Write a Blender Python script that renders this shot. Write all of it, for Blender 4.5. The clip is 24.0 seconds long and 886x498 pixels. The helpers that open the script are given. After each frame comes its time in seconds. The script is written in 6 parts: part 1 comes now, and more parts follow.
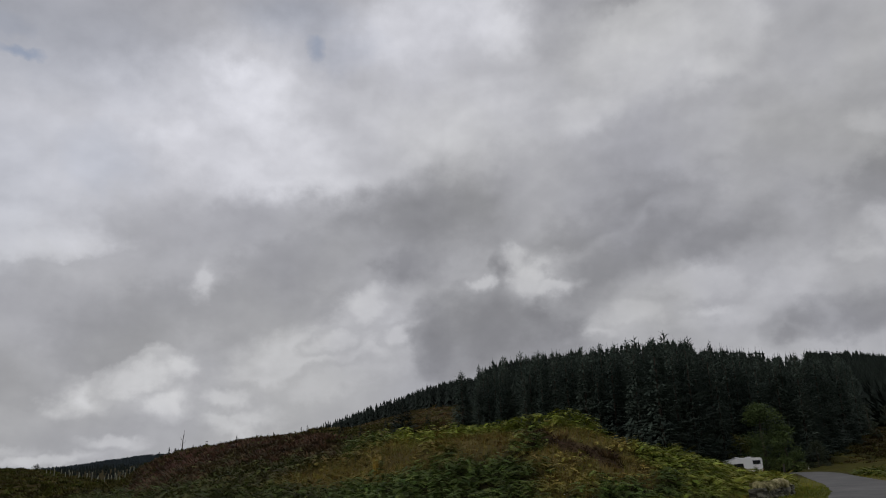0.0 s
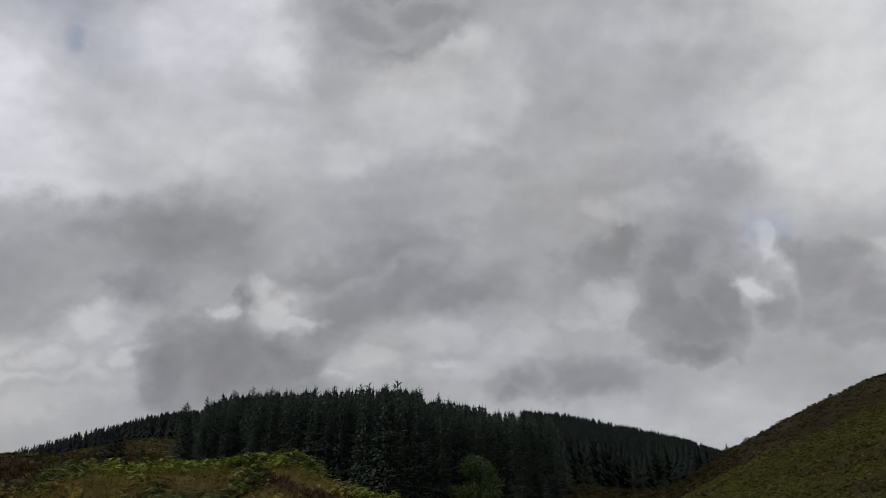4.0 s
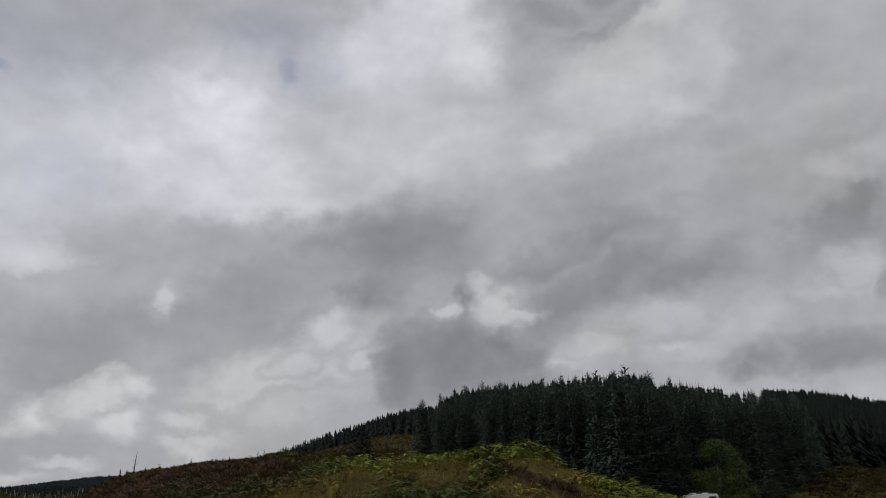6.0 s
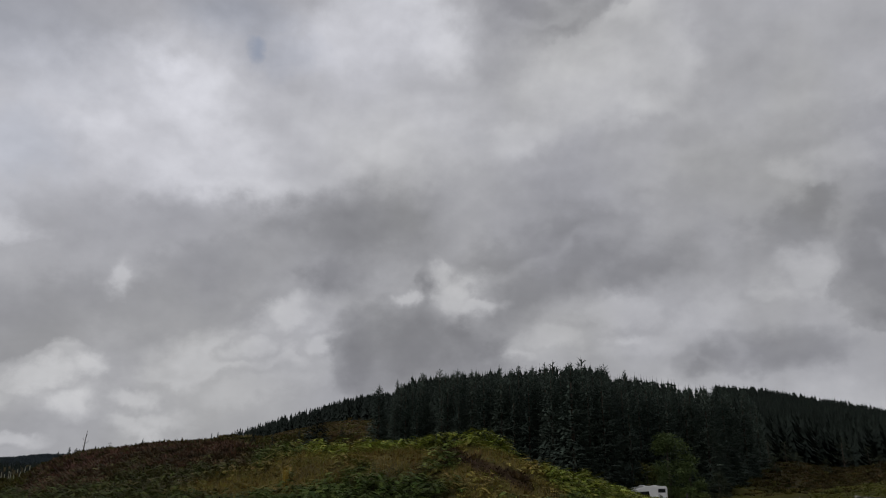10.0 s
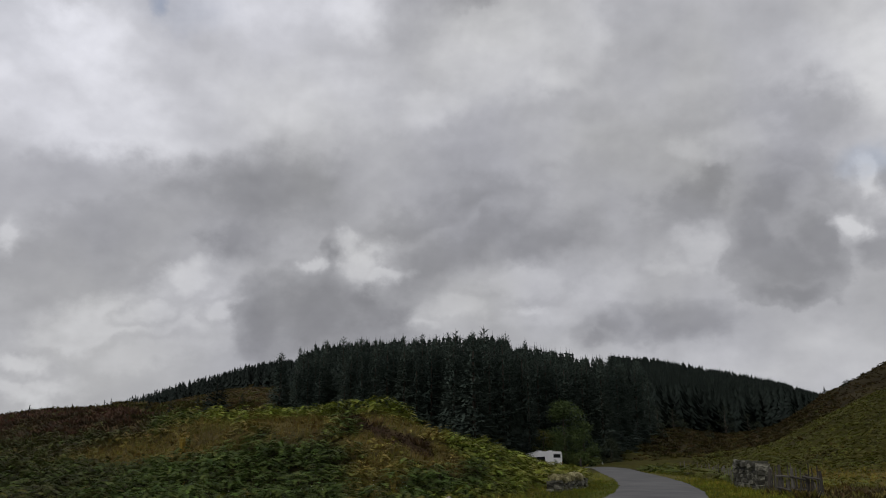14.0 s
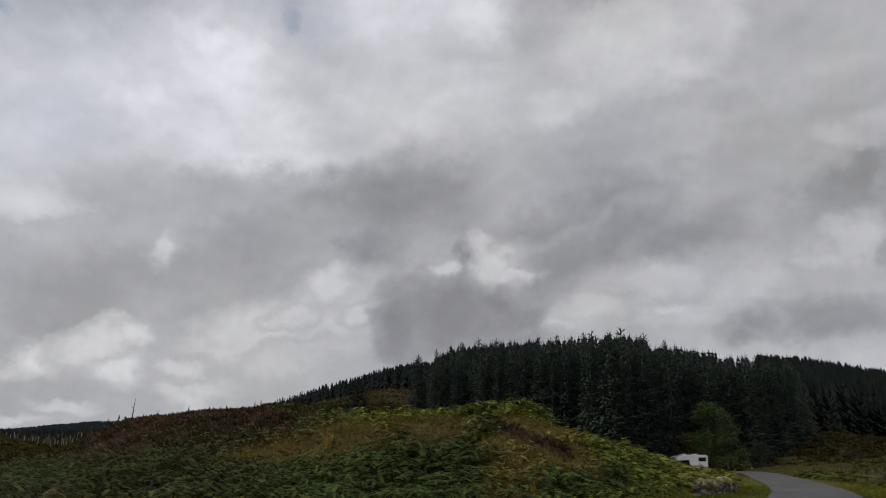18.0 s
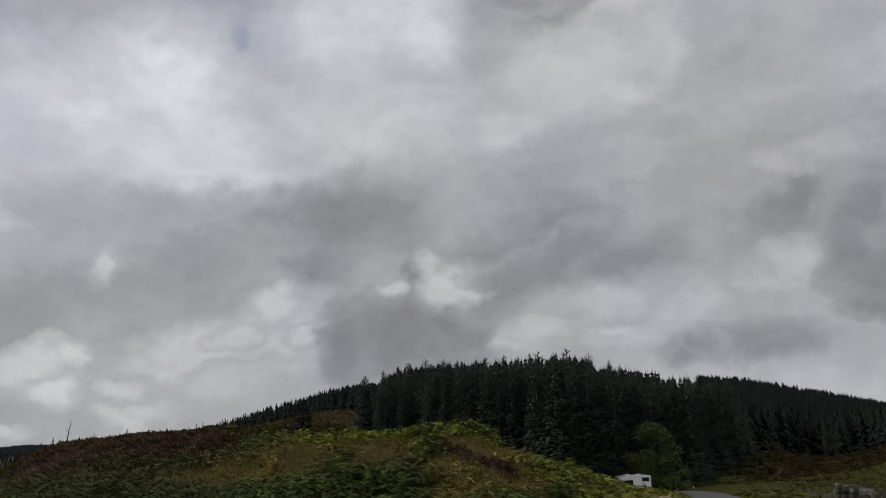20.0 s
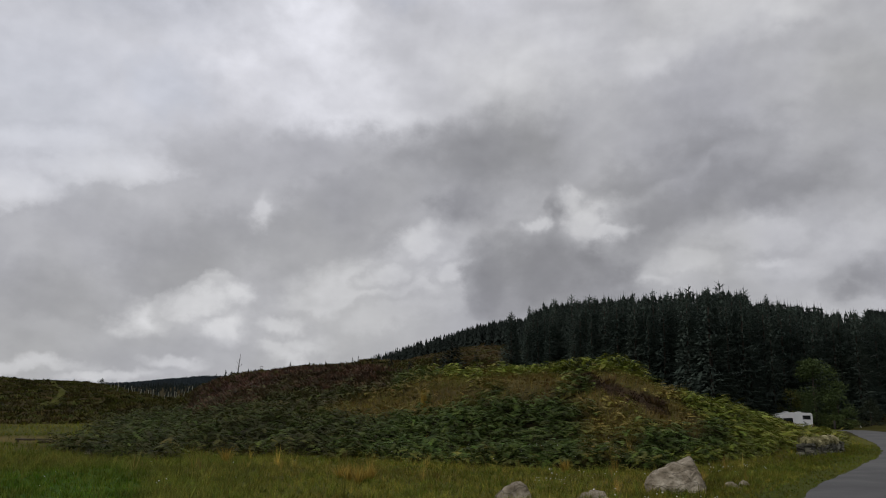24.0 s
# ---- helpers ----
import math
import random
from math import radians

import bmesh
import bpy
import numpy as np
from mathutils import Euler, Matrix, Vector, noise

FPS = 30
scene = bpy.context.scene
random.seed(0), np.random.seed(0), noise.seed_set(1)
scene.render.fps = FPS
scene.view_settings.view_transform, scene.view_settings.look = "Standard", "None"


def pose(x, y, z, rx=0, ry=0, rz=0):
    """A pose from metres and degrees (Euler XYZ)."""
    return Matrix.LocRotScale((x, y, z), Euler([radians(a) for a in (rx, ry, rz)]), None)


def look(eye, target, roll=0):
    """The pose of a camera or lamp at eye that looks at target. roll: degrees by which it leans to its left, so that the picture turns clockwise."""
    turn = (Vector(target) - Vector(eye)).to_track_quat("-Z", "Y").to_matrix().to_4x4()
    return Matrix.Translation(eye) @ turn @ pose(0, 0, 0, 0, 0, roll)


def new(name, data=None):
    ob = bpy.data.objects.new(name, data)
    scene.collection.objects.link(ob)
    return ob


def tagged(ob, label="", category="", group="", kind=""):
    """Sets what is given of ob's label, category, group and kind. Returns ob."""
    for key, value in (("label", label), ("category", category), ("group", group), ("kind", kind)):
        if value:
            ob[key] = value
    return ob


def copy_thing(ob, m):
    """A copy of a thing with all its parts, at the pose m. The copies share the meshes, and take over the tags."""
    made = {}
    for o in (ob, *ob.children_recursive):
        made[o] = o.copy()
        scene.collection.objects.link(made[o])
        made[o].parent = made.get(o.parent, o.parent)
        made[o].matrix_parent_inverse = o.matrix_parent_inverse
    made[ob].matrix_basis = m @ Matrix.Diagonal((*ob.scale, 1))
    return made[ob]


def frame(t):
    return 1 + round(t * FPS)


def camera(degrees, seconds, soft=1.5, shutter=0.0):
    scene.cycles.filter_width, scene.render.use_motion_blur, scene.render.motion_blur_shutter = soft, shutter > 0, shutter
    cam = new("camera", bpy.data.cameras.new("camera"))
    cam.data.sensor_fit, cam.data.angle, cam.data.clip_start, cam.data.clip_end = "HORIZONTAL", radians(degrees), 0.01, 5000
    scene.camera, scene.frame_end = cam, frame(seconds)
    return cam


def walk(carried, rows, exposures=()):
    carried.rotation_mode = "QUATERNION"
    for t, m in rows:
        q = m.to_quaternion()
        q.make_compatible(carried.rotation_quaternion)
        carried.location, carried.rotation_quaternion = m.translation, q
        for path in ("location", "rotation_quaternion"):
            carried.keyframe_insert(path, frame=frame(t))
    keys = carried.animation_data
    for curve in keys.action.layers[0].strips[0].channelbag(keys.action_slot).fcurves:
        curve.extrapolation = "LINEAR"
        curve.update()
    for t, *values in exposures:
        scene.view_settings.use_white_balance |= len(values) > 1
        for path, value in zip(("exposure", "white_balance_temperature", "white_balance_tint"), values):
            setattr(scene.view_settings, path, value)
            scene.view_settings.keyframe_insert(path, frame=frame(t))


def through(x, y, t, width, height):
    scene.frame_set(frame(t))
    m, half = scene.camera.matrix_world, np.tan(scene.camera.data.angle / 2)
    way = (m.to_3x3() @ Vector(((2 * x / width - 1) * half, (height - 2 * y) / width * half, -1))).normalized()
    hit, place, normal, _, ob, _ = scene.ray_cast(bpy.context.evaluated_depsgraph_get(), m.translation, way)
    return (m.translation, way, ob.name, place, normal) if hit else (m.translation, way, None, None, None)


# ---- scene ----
cam = camera(57.8, 24.0, soft=1.0)
EYE = 1.65
# seconds, turn about x, lean, turn about z, in degrees
ROWS = [
    (0.0, 105.51, 2.31, 0.64),
    (0.3, 104.66, 1.74, 0.65),
    (0.5, 103.82, 1.15, 0.36),
    (0.7, 104.02, 0.78, -0.16),
    (1.0, 104.46, 0.84, -5.33),
    (1.2, 104.69, 0.52, -10.28),
    (1.5, 105.11, -0.08, -17.13),
    (1.8, 106.23, -0.41, -21.38),
    (2.0, 106.95, -0.82, -23.19),
    (2.5, 107.69, -0.64, -25.95),
    (4.5, 108.10, 0.75, -11.68),
    (4.7, 108.12, 1.12, -8.58),
    (5.0, 107.80, 1.48, -5.68),
    (5.5, 107.26, 1.49, -3.65),
    (6.0, 107.37, 1.08, -2.25),
    (6.5, 107.40, 0.30, 0.81),
    (7.0, 108.14, 0.63, 1.50),
    (7.5, 109.53, 0.50, 0.80),
    (8.0, 109.97, -0.20, 0.04),
    (8.2, 110.00, -0.43, -1.24),
    (8.5, 109.99, -0.11, -4.01),
    (9.0, 109.99, -0.06, -5.23),
    (9.5, 108.78, -0.04, -5.32),
    (10.0, 106.47, -0.23, -5.42),
    (10.5, 106.46, -0.28, -5.63),
    (11.0, 106.49, -0.17, -7.65),
    (11.5, 106.21, 0.34, -12.37),
    (13.5, 104.47, -0.00, -12.46),
    (14.0, 104.24, 0.07, -12.22),
    (14.5, 103.37, 0.12, -9.16),
    (14.7, 103.01, 0.18, -6.42),
    (15.0, 102.93, 0.09, -2.83),
    (15.3, 102.84, 0.48, 0.21),
    (15.5, 102.74, 0.25, 2.18),
    (16.0, 102.69, -0.28, 4.38),
    (16.5, 102.74, -0.55, 4.34),
    (17.0, 102.67, -0.91, 4.10),
    (17.2, 102.69, -1.21, 3.88),
    (17.5, 102.91, -1.78, 2.56),
    (17.8, 103.36, -1.01, -0.92),
    (18.0, 104.31, -0.48, -2.70),
    (18.5, 104.79, -0.16, -3.78),
    (20.5, 106.66, 0.04, -7.15),
    (21.0, 107.42, 0.12, -7.37),
    (21.5, 107.32, 0.30, -7.37),
    (22.0, 106.29, 0.09, -7.24),
    (22.3, 104.74, -0.12, -6.48),
    (22.5, 103.84, -0.60, -4.20),
    (22.7, 103.27, -0.68, -2.07),
    (23.0, 102.87, -0.56, -0.44),
    (23.5, 101.32, -0.78, 2.69),
    (24.0, 101.18, -0.97, 3.86),
]
# held at arm's length: the eye swings a little as the body turns
ARM = 0.12
walk(cam, [(t, pose(-ARM * math.sin(radians(c)), ARM * math.cos(radians(c)) - ARM, EYE, a, b, c)) for t, a, b, c in ROWS],
     [(0, -0.03), (0.5, 0.03), (1, 0.07), (2, 0.0), (5, -0.03), (6.5, -0.03), (7, -0.05), (7.5, -0.15), (8, -0.26), (9, -0.29), (9.5, -0.22), (10, -0.13), (11, -0.09), (12.5, 0.0), (14, 0.06), (17, 0.08),
      (18, 0.07), (19.5, 0.0), (21, -0.12), (22, -0.12), (22.5, -0.03), (23, 0.06), (24, 0.10)])

# ---- light ----
# A broken overcast: the sky's own blue shows in a few gaps, cloud covers the rest.
world = bpy.data.worlds.new("overcast_sky")
scene.world = world
world.use_nodes = True
wt = world.node_tree
wt.nodes.clear()


def wmath(op, a, b=None, clamp=False):
    n = wt.nodes.new("ShaderNodeMath")
    n.operation = op
    n.use_clamp = clamp
    for i, s in enumerate((a, b)):
        if s is None:
            continue
        if isinstance(s, (int, float)):
            n.inputs[i].default_value = s
        else:
            wt.links.new(s, n.inputs[i])
    return n.outputs[0]


def wvec(op, a, b=None, scale=None):
    n = wt.nodes.new("ShaderNodeVectorMath")
    n.operation = op
    for i, s in enumerate((a, b)):
        if s is None:
            continue
        if isinstance(s, tuple):
            n.inputs[i].default_value = s
        else:
            wt.links.new(s, n.inputs[i])
    if scale is not None:
        n.inputs["Scale"].default_value = scale
    return n.outputs["Value"] if op in ("LENGTH", "DOT_PRODUCT") else n.outputs[0]


def wnoise(vec, scale, detail, rough=0.5):
    n = wt.nodes.new("ShaderNodeTexNoise")
    n.inputs["Scale"].default_value = scale
    n.inputs["Detail"].default_value = detail
    n.inputs["Roughness"].default_value = rough
    wt.links.new(vec, n.inputs["Vector"])
    return n.outputs["Color"], n.outputs["Fac"] if "Fac" in n.outputs else n.outputs[0]


tc = wt.nodes.new("ShaderNodeTexCoord")
sep = wt.nodes.new("ShaderNodeSeparateXYZ")
wt.links.new(tc.outputs["Generated"], sep.inputs[0])
# the sky's own map: bearing and height, in tens of degrees
TEN = 180.0 / math.pi / 10.0
bearing = wmath("MULTIPLY", wmath("ARCTAN2", sep.outputs[0], sep.outputs[1]), TEN)
height = wmath("MULTIPLY", wmath("ARCSINE", sep.outputs[2]), TEN)
comb = wt.nodes.new("ShaderNodeCombineXYZ")
wt.links.new(bearing, comb.inputs[0])
wt.links.new(height, comb.inputs[1])
flat = comb.outputs[0]
# billows: the map is bent by noise at three sizes
big = wvec("SCALE", wvec("SUBTRACT", wnoise(flat, 0.9, 2.0)[0], (0.5, 0.5, 0.5)), scale=0.12)
mid = wvec("SCALE", wvec("SUBTRACT", wnoise(flat, 2.2, 3.0, 0.5)[0], (0.5, 0.5, 0.5)), scale=0.26)
fine = wvec("SCALE", wvec("SUBTRACT", wnoise(flat, 7.0, 6.0, 0.58)[0], (0.5, 0.5, 0.5)), scale=0.15)
bent = wvec("ADD", wvec("ADD", flat, big), wvec("ADD", mid, fine))
# the tufted edges of the clouds: their outlines swell and shrink by fine noise
tufts = wmath("SUBTRACT", wnoise(wvec("MULTIPLY", flat, (1.0, 1.3, 1.0)), 3.6, 8.0, 0.58)[1], 0.5)


def oval(az, el, ra, re, tilt):
    """How far out of an oval of the sky a place lies: 1 on its rim. Bearing, height, half width, half height and tilt, in degrees."""
    c, sn = math.cos(radians(tilt)), math.sin(radians(tilt))
    m = wt.nodes.new("ShaderNodeVectorMath")
    m.operation = "MULTIPLY_ADD"
    if tilt:
        turned = wt.nodes.new("ShaderNodeCombineXYZ")
        wt.links.new(wvec("DOT_PRODUCT", bent, (c, sn, 0)), turned.inputs[0])
        wt.links.new(wvec("DOT_PRODUCT", bent, (-sn, c, 0)), turned.inputs[1])
        wt.links.new(turned.outputs[0], m.inputs[0])
    else:
        wt.links.new(flattened, m.inputs[0])
    m.inputs[1].default_value = (10 / ra, 10 / re, 0)
    m.inputs[2].default_value = (-(az * c + el * sn) / ra, -(el * c - az * sn) / re, 0)
    return wvec("LENGTH", m.outputs[0])


def ramp01(value, lo, hi, top=1.0):
    r = wt.nodes.new("ShaderNodeMapRange")
    r.interpolation_type = "SMOOTHSTEP"
    for key, v in (("From Min", lo), ("From Max", hi), ("To Min", 0.0), ("To Max", top)):
        r.inputs[key].default_value = v
    wt.links.new(value, r.inputs["Value"])
    return r.outputs[0]


def blend(share, under, over):
    n = wt.nodes.new("ShaderNodeMix")
    wt.links.new(share, n.inputs[0])
    for k, v in ((2, under), (3, over)):
        if isinstance(v, float):
            n.inputs[k].default_value = v
        else:
            wt.links.new(v, n.inputs[k])
    return n.outputs[0]


flattened = wvec("MULTIPLY", bent, (1, 1, 0))
layers = [0.40]


def mass(soft, ragged, cover_, ovals):
    """A cloud of several ovals run together, with a tufted rim: how far out a place lies, and its cover."""
    away = oval(*ovals[0])
    for o in ovals[1:]:
        n = wt.nodes.new("ShaderNodeMath")
        n.operation = "SMOOTH_MIN"
        n.inputs[2].default_value = 0.35
        wt.links.new(away, n.inputs[0])
        wt.links.new(oval(*o), n.inputs[1])
        away = n.outputs[0]
    size = sum(math.sqrt(o[2] * o[3]) for o in ovals) / len(ovals)
    away = wmath("ADD", away, wmath("MULTIPLY", tufts, min(1.6, ragged / size)))
    return away, ramp01(away, 1 + 0.85 * soft, 1 - 0.85 * soft, cover_)


def cloud(rim, heart, soft, ragged, cover_, *ovals):
    """Lays a cloud over those behind it: its brightness at the rim and in its middle, the softness and raggedness of its edge."""
    away, share = mass(soft, ragged, cover_, ovals)
    layers.append(blend(share, layers[-1], blend(ramp01(away, 1.0, 0.25), rim, heart)))


# the high veil, brightest over the hill and to the right
cloud(0.54, 0.58, 0.6, 2, 1, (-31.4, 20.7, 11.1, 6.6, 0))
cloud(0.61, 0.70, 0.6, 3, 1, (-12.2, 23.6, 8.8, 6.8, 0), (-18.4, 24.2, 6.9, 3.7, 0))
cloud(0.42, 0.45, 0.6, 2, 1, (1.0, 27.3, 9.9, 5.0, 0))
cloud(0.58, 0.65, 0.5, 3, 1, (46.6, 25.4, 12.5, 6.9, 0), (43.6, 31.0, 13.4, 4.3, 0), (53.5, 27.0, 9.0, 6.2, 0))
cloud(0.47, 0.44, 0.55, 3, 1, (28.7, 30.3, 4.7, 6.5, 0), (27.3, 21.7, 6.4, 4.4, 0))
cloud(0.41, 0.41, 0.6, 3, 1, (31.9, 29.9, 11.2, 6.6, 0))
cloud(0.46, 0.50, 0.6, 3, 1, (36.2, 32.4, 5.3, 1.7, 0))
# lit heads high up
cloud(0.53, 0.64, 0.5, 3, 1, (0.8, 33.0, 4.9, 6.5, 8), (3.6, 35.4, 2.4, 3.0, 0), (-2.3, 29.4, 5.4, 5.4, 0), (5.0, 30.8, 2.8, 3.1, 0))
cloud(0.57, 0.73, 0.45, 3, 1, (-12.7, 25.3, 7.7, 3.8, -8), (-9.2, 23.8, 5.0, 3.1, 0), (-15.0, 27.3, 3.2, 1.5, 0))
cloud(0.49, 0.56, 0.5, 3, 1, (-0.3, 24.8, 10.4, 4.0, 0))
cloud(0.45, 0.56, 0.4, 3, 1, (18.5, 29.0, 6.5, 3.1, 15), (14.2, 26.8, 3.9, 1.8, 0), (23.2, 28.8, 2.5, 2.6, 0))
cloud(0.46, 0.52, 0.45, 3, 1, (16.6, 27.8, 7.0, 4.1, 10), (19.5, 32.1, 4.1, 1.5, 0), (21.1, 25.6, 2.6, 1.6, 0), (11.6, 24.2, 3.8, 1.9, 0))
# dark cloud straight overhead
cloud(0.37, 0.30, 0.24, 3, 1, (12.5, 34.2, 5.1, 3.2, -10), (15.8, 34.9, 5.1, 3.3, 0), (8.4, 36.8, 3.4, 1.8, 0), (14.7, 32.2, 3.2, 1.3, 0))
cloud(0.37, 0.30, 0.3, 3, 1, (12.1, 33.5, 4.0, 1.5, -10), (17.5, 34.3, 4.6, 1.1, 0))
# the grey deck that lies across the middle
cloud(0.43, 0.38, 0.24, 3.5, 1, (-24.7, 11.3, 6.8, 3.4, 8), (-29.5, 10.1, 3.7, 3.3, 0), (-18.8, 12.2, 5.4, 3.1, 0), (-10.0, 13.5, 6.9, 2.1, 6))
cloud(0.35, 0.32, 0.45, 4, 1, (-1.4, 16.9, 8.3, 2.8, 12), (9.8, 18.9, 8.7, 3.1, 14), (19.8, 20.6, 7.9, 4.0, 10), (23.7, 17.6, 4.3, 5.3, 0))
cloud(0.42, 0.40, 0.45, 4, 1, (-13.3, 16.7, 12.4, 2.7, 5), (1.6, 18.8, 9.7, 2.8, 8), (16.5, 19.7, 10.6, 3.6, 12), (30.2, 19.8, 8.2, 3.3, 12))
cloud(0.31, 0.26, 0.5, 3, 1, (28.8, 17.7, 8.6, 3.7, 8), (20.2, 15.5, 4.7, 1.5, 10))
cloud(0.33, 0.27, 0.4, 4, 1, (0.1, 17.8, 9.2, 2.8, 3), (-4.0, 15.0, 4.9, 2.1, 0))
cloud(0.39, 0.36, 0.45, 4, 1, (12.9, 18.4, 8.1, 3.6, 0), (20.6, 14.8, 6.6, 4.4, 0), (28.1, 20.1, 4.7, 2.8, 30), (36.6, 21.4, 5.4, 2.7, 0))
cloud(0.38, 0.34, 0.35, 4, 1, (-29.8, 6.4, 5.2, 2.7, 0), (-22.0, 8.8, 5.9, 1.5, 10), (-13.2, 10.9, 5.2, 2.4, 15), (-7.5, 11.9, 3.7, 2.0, 30))
cloud(0.35, 0.33, 0.35, 4, 1, (-22.0, 10.0, 4.5, 2.4, 0), (-16.4, 11.9, 6.4, 1.7, 0), (-10.4, 14.6, 6.5, 1.9, 15))
cloud(0.32, 0.28, 0.35, 4, 1, (10.0, 15.2, 4.5, 2.4, 20), (15.0, 16.6, 4.9, 2.8, 10))
# gaps and bright patches in the deck
cloud(0.54, 0.61, 0.3, 3, 1, (-28.7, 15.2, 5.9, 1.2, 6), (-32.9, 13.3, 2.6, 1.4, 0), (-30.9, 16.5, 6.7, 1.4, 0))
cloud(0.44, 0.55, 0.6, 4, 1, (-17.1, 13.5, 1.1, 1.1, 0))
cloud(0.34, 0.38, 0.8, 2, 1, (20.6, 19.9, 1.8, 0.9, 0))
cloud(0.39, 0.45, 0.3, 4, 1, (33.7, 21.2, 3.8, 2.0, 0), (30.7, 20.1, 2.1, 1.2, 0))
cloud(0.40, 0.49, 0.35, 4, 1, (38.7, 16.2, 2.2, 1.5, 0))
cloud(0.40, 0.49, 0.35, 4, 1, (39.1, 16.4, 2.0, 1.3, 0), (38.0, 15.8, 1.4, 1.1, 0))
cloud(0.41, 0.34, 0.35, 4, 1, (52.2, 17.9, 3.7, 1.6, 10))
cloud(0.41, 0.49, 0.3, 4, 1, (50.5, 14.8, 3.0, 1.4, 0), (48.5, 16.1, 1.4, 1.1, 0), (53.0, 13.5, 1.9, 2.1, 0))
cloud(0.36, 0.32, 0.3, 4, 1, (44.6, 12.7, 4.0, 2.3, 0), (42.5, 14.8, 1.9, 1.9, 0), (47.2, 10.3, 3.1, 0.9, 0))
# lit heaps low over the moor
cloud(0.46, 0.53, 0.4, 5, 1, (-10.6, 7.8, 5.2, 2.4, 12), (-5.4, 9.6, 3.3, 3.0, 40), (-13.0, 6.2, 4.7, 1.6, 15))
cloud(0.44, 0.54, 0.3, 5, 1, (-5.5, 11.6, 1.9, 1.6, 30), (-3.8, 9.2, 1.2, 1.0, 0), (-7.8, 9.1, 2.4, 1.0, 15))
cloud(0.46, 0.59, 0.28, 5, 1, (-23.9, 5.7, 2.5, 1.5, 15), (-20.7, 7.2, 2.8, 1.3, 20), (-19.1, 5.3, 1.7, 1.5, 0))
cloud(0.43, 0.56, 0.3, 5, 1, (-16.2, 5.6, 1.2, 1.2, 0), (-15.2, 4.1, 2.3, 1.2, -20), (-13.7, 4.6, 2.7, 1.1, 0))
cloud(0.42, 0.48, 0.4, 4, 1, (-7.8, 6.3, 6.0, 1.2, 15))
cloud(0.43, 0.58, 0.3, 5, 1, (-21.1, 6.6, 3.0, 1.5, 15), (-18.6, 7.4, 1.3, 1.1, 0), (-15.3, 5.8, 2.4, 1.1, 0))
cloud(0.38, 0.37, 0.4, 4, 1, (-26.1, 3.1, 6.8, 1.1, 5), (-31.5, 3.8, 3.5, 1.2, 0))
cloud(0.45, 0.52, 0.4, 3, 1, (-30.7, 2.4, 3.8, 0.5, 0), (-26.0, 1.8, 3.8, 0.4, 0), (-21.9, 2.7, 2.2, 0.5, 0))
# the dark block and the tower beside the wood
cloud(0.32, 0.24, 0.24, 2.5, 1, (3.1, 9.7, 5.0, 3.6, 10), (7.2, 11.2, 3.2, 3.2, 15), (9.1, 9.2, 3.1, 2.4, 0), (-0.5, 8.8, 2.4, 3.2, 0), (4.2, 13.6, 1.1, 1.4, 0))
cloud(0.34, 0.27, 0.3, 3, 1, (11.2, 13.1, 4.5, 2.4, 35), (15.4, 15.1, 5.4, 2.0, 25), (19.5, 14.6, 4.5, 2.0, 15))
# the lit hole over the tower
cloud(0.41, 0.52, 0.55, 5, 1, (6.6, 13.4, 2.0, 1.7, 20), (5.6, 14.8, 1.2, 1.0, 0), (7.8, 12.5, 1.8, 0.7, 0), (2.8, 13.1, 1.2, 0.6, 20))
# the glow under the deck over the wood
cloud(0.40, 0.47, 0.45, 3, 1, (23.5, 11.6, 7.5, 1.6, 10), (17.0, 9.8, 7.7, 1.6, 8))
cloud(0.46, 0.59, 0.35, 4, 1, (12.9, 9.4, 3.1, 0.7, 10), (17.4, 10.0, 3.2, 0.8, 8))
cloud(0.39, 0.47, 0.4, 4, 1, (17.4, 11.6, 5.4, 1.7, 10), (13.7, 9.8, 3.7, 1.2, 0))
cloud(0.40, 0.47, 0.4, 3, 1, (30.9, 13.2, 1.5, 2.3, 60), (28.2, 12.6, 2.3, 1.0, 10))
cloud(0.43, 0.47, 0.5, 2, 1, (30.3, 5.2, 11.8, 2.2, -8), (39.0, 6.6, 4.8, 2.1, 0))
# small dark heaps under it
cloud(0.35, 0.28, 0.26, 2, 1, (26.8, 8.9, 4.6, 1.5, 3), (30.2, 9.0, 2.9, 1.5, 0), (23.3, 8.5, 2.3, 1.0, 0))
cloud(0.35, 0.28, 0.4, 3, 1, (24.4, 8.9, 1.9, 1.3, 0), (23.0, 7.9, 1.9, 1.0, 0))
# the heavy cloud over the far valley
cloud(0.35, 0.30, 0.28, 2.6, 1, (36.5, 17.5, 3.6, 2.4, -10), (35.0, 15.2, 3.2, 2.4, 0), (38.7, 15.4, 1.9, 2.7, 20))
cloud(0.33, 0.25, 0.15, 2.4, 1, (36.0, 12.2, 3.9, 2.8, 0), (33.9, 13.7, 2.1, 2.8, 8), (38.4, 13.1, 1.8, 3.3, 10), (36.1, 10.0, 3.4, 1.0, -4), (35.4, 16.4, 2.8, 2.4, 0))
cloud(0.35, 0.30, 0.25, 3, 1, (44.5, 14.6, 3.1, 2.1, 8), (47.1, 12.9, 2.4, 1.7, -10), (42.8, 15.7, 1.5, 1.5, 0), (48.3, 11.9, 1.4, 1.1, 0))
cloud(0.36, 0.29, 0.25, 4, 1, (41.2, 12.9, 1.4, 1.8, 0))
# the thin bright edges behind it
cloud(0.45, 0.56, 0.7, 4, 1, (41.5, 16.8, 0.8, 1.9, 15), (40.4, 14.1, 0.7, 0.8, 30))
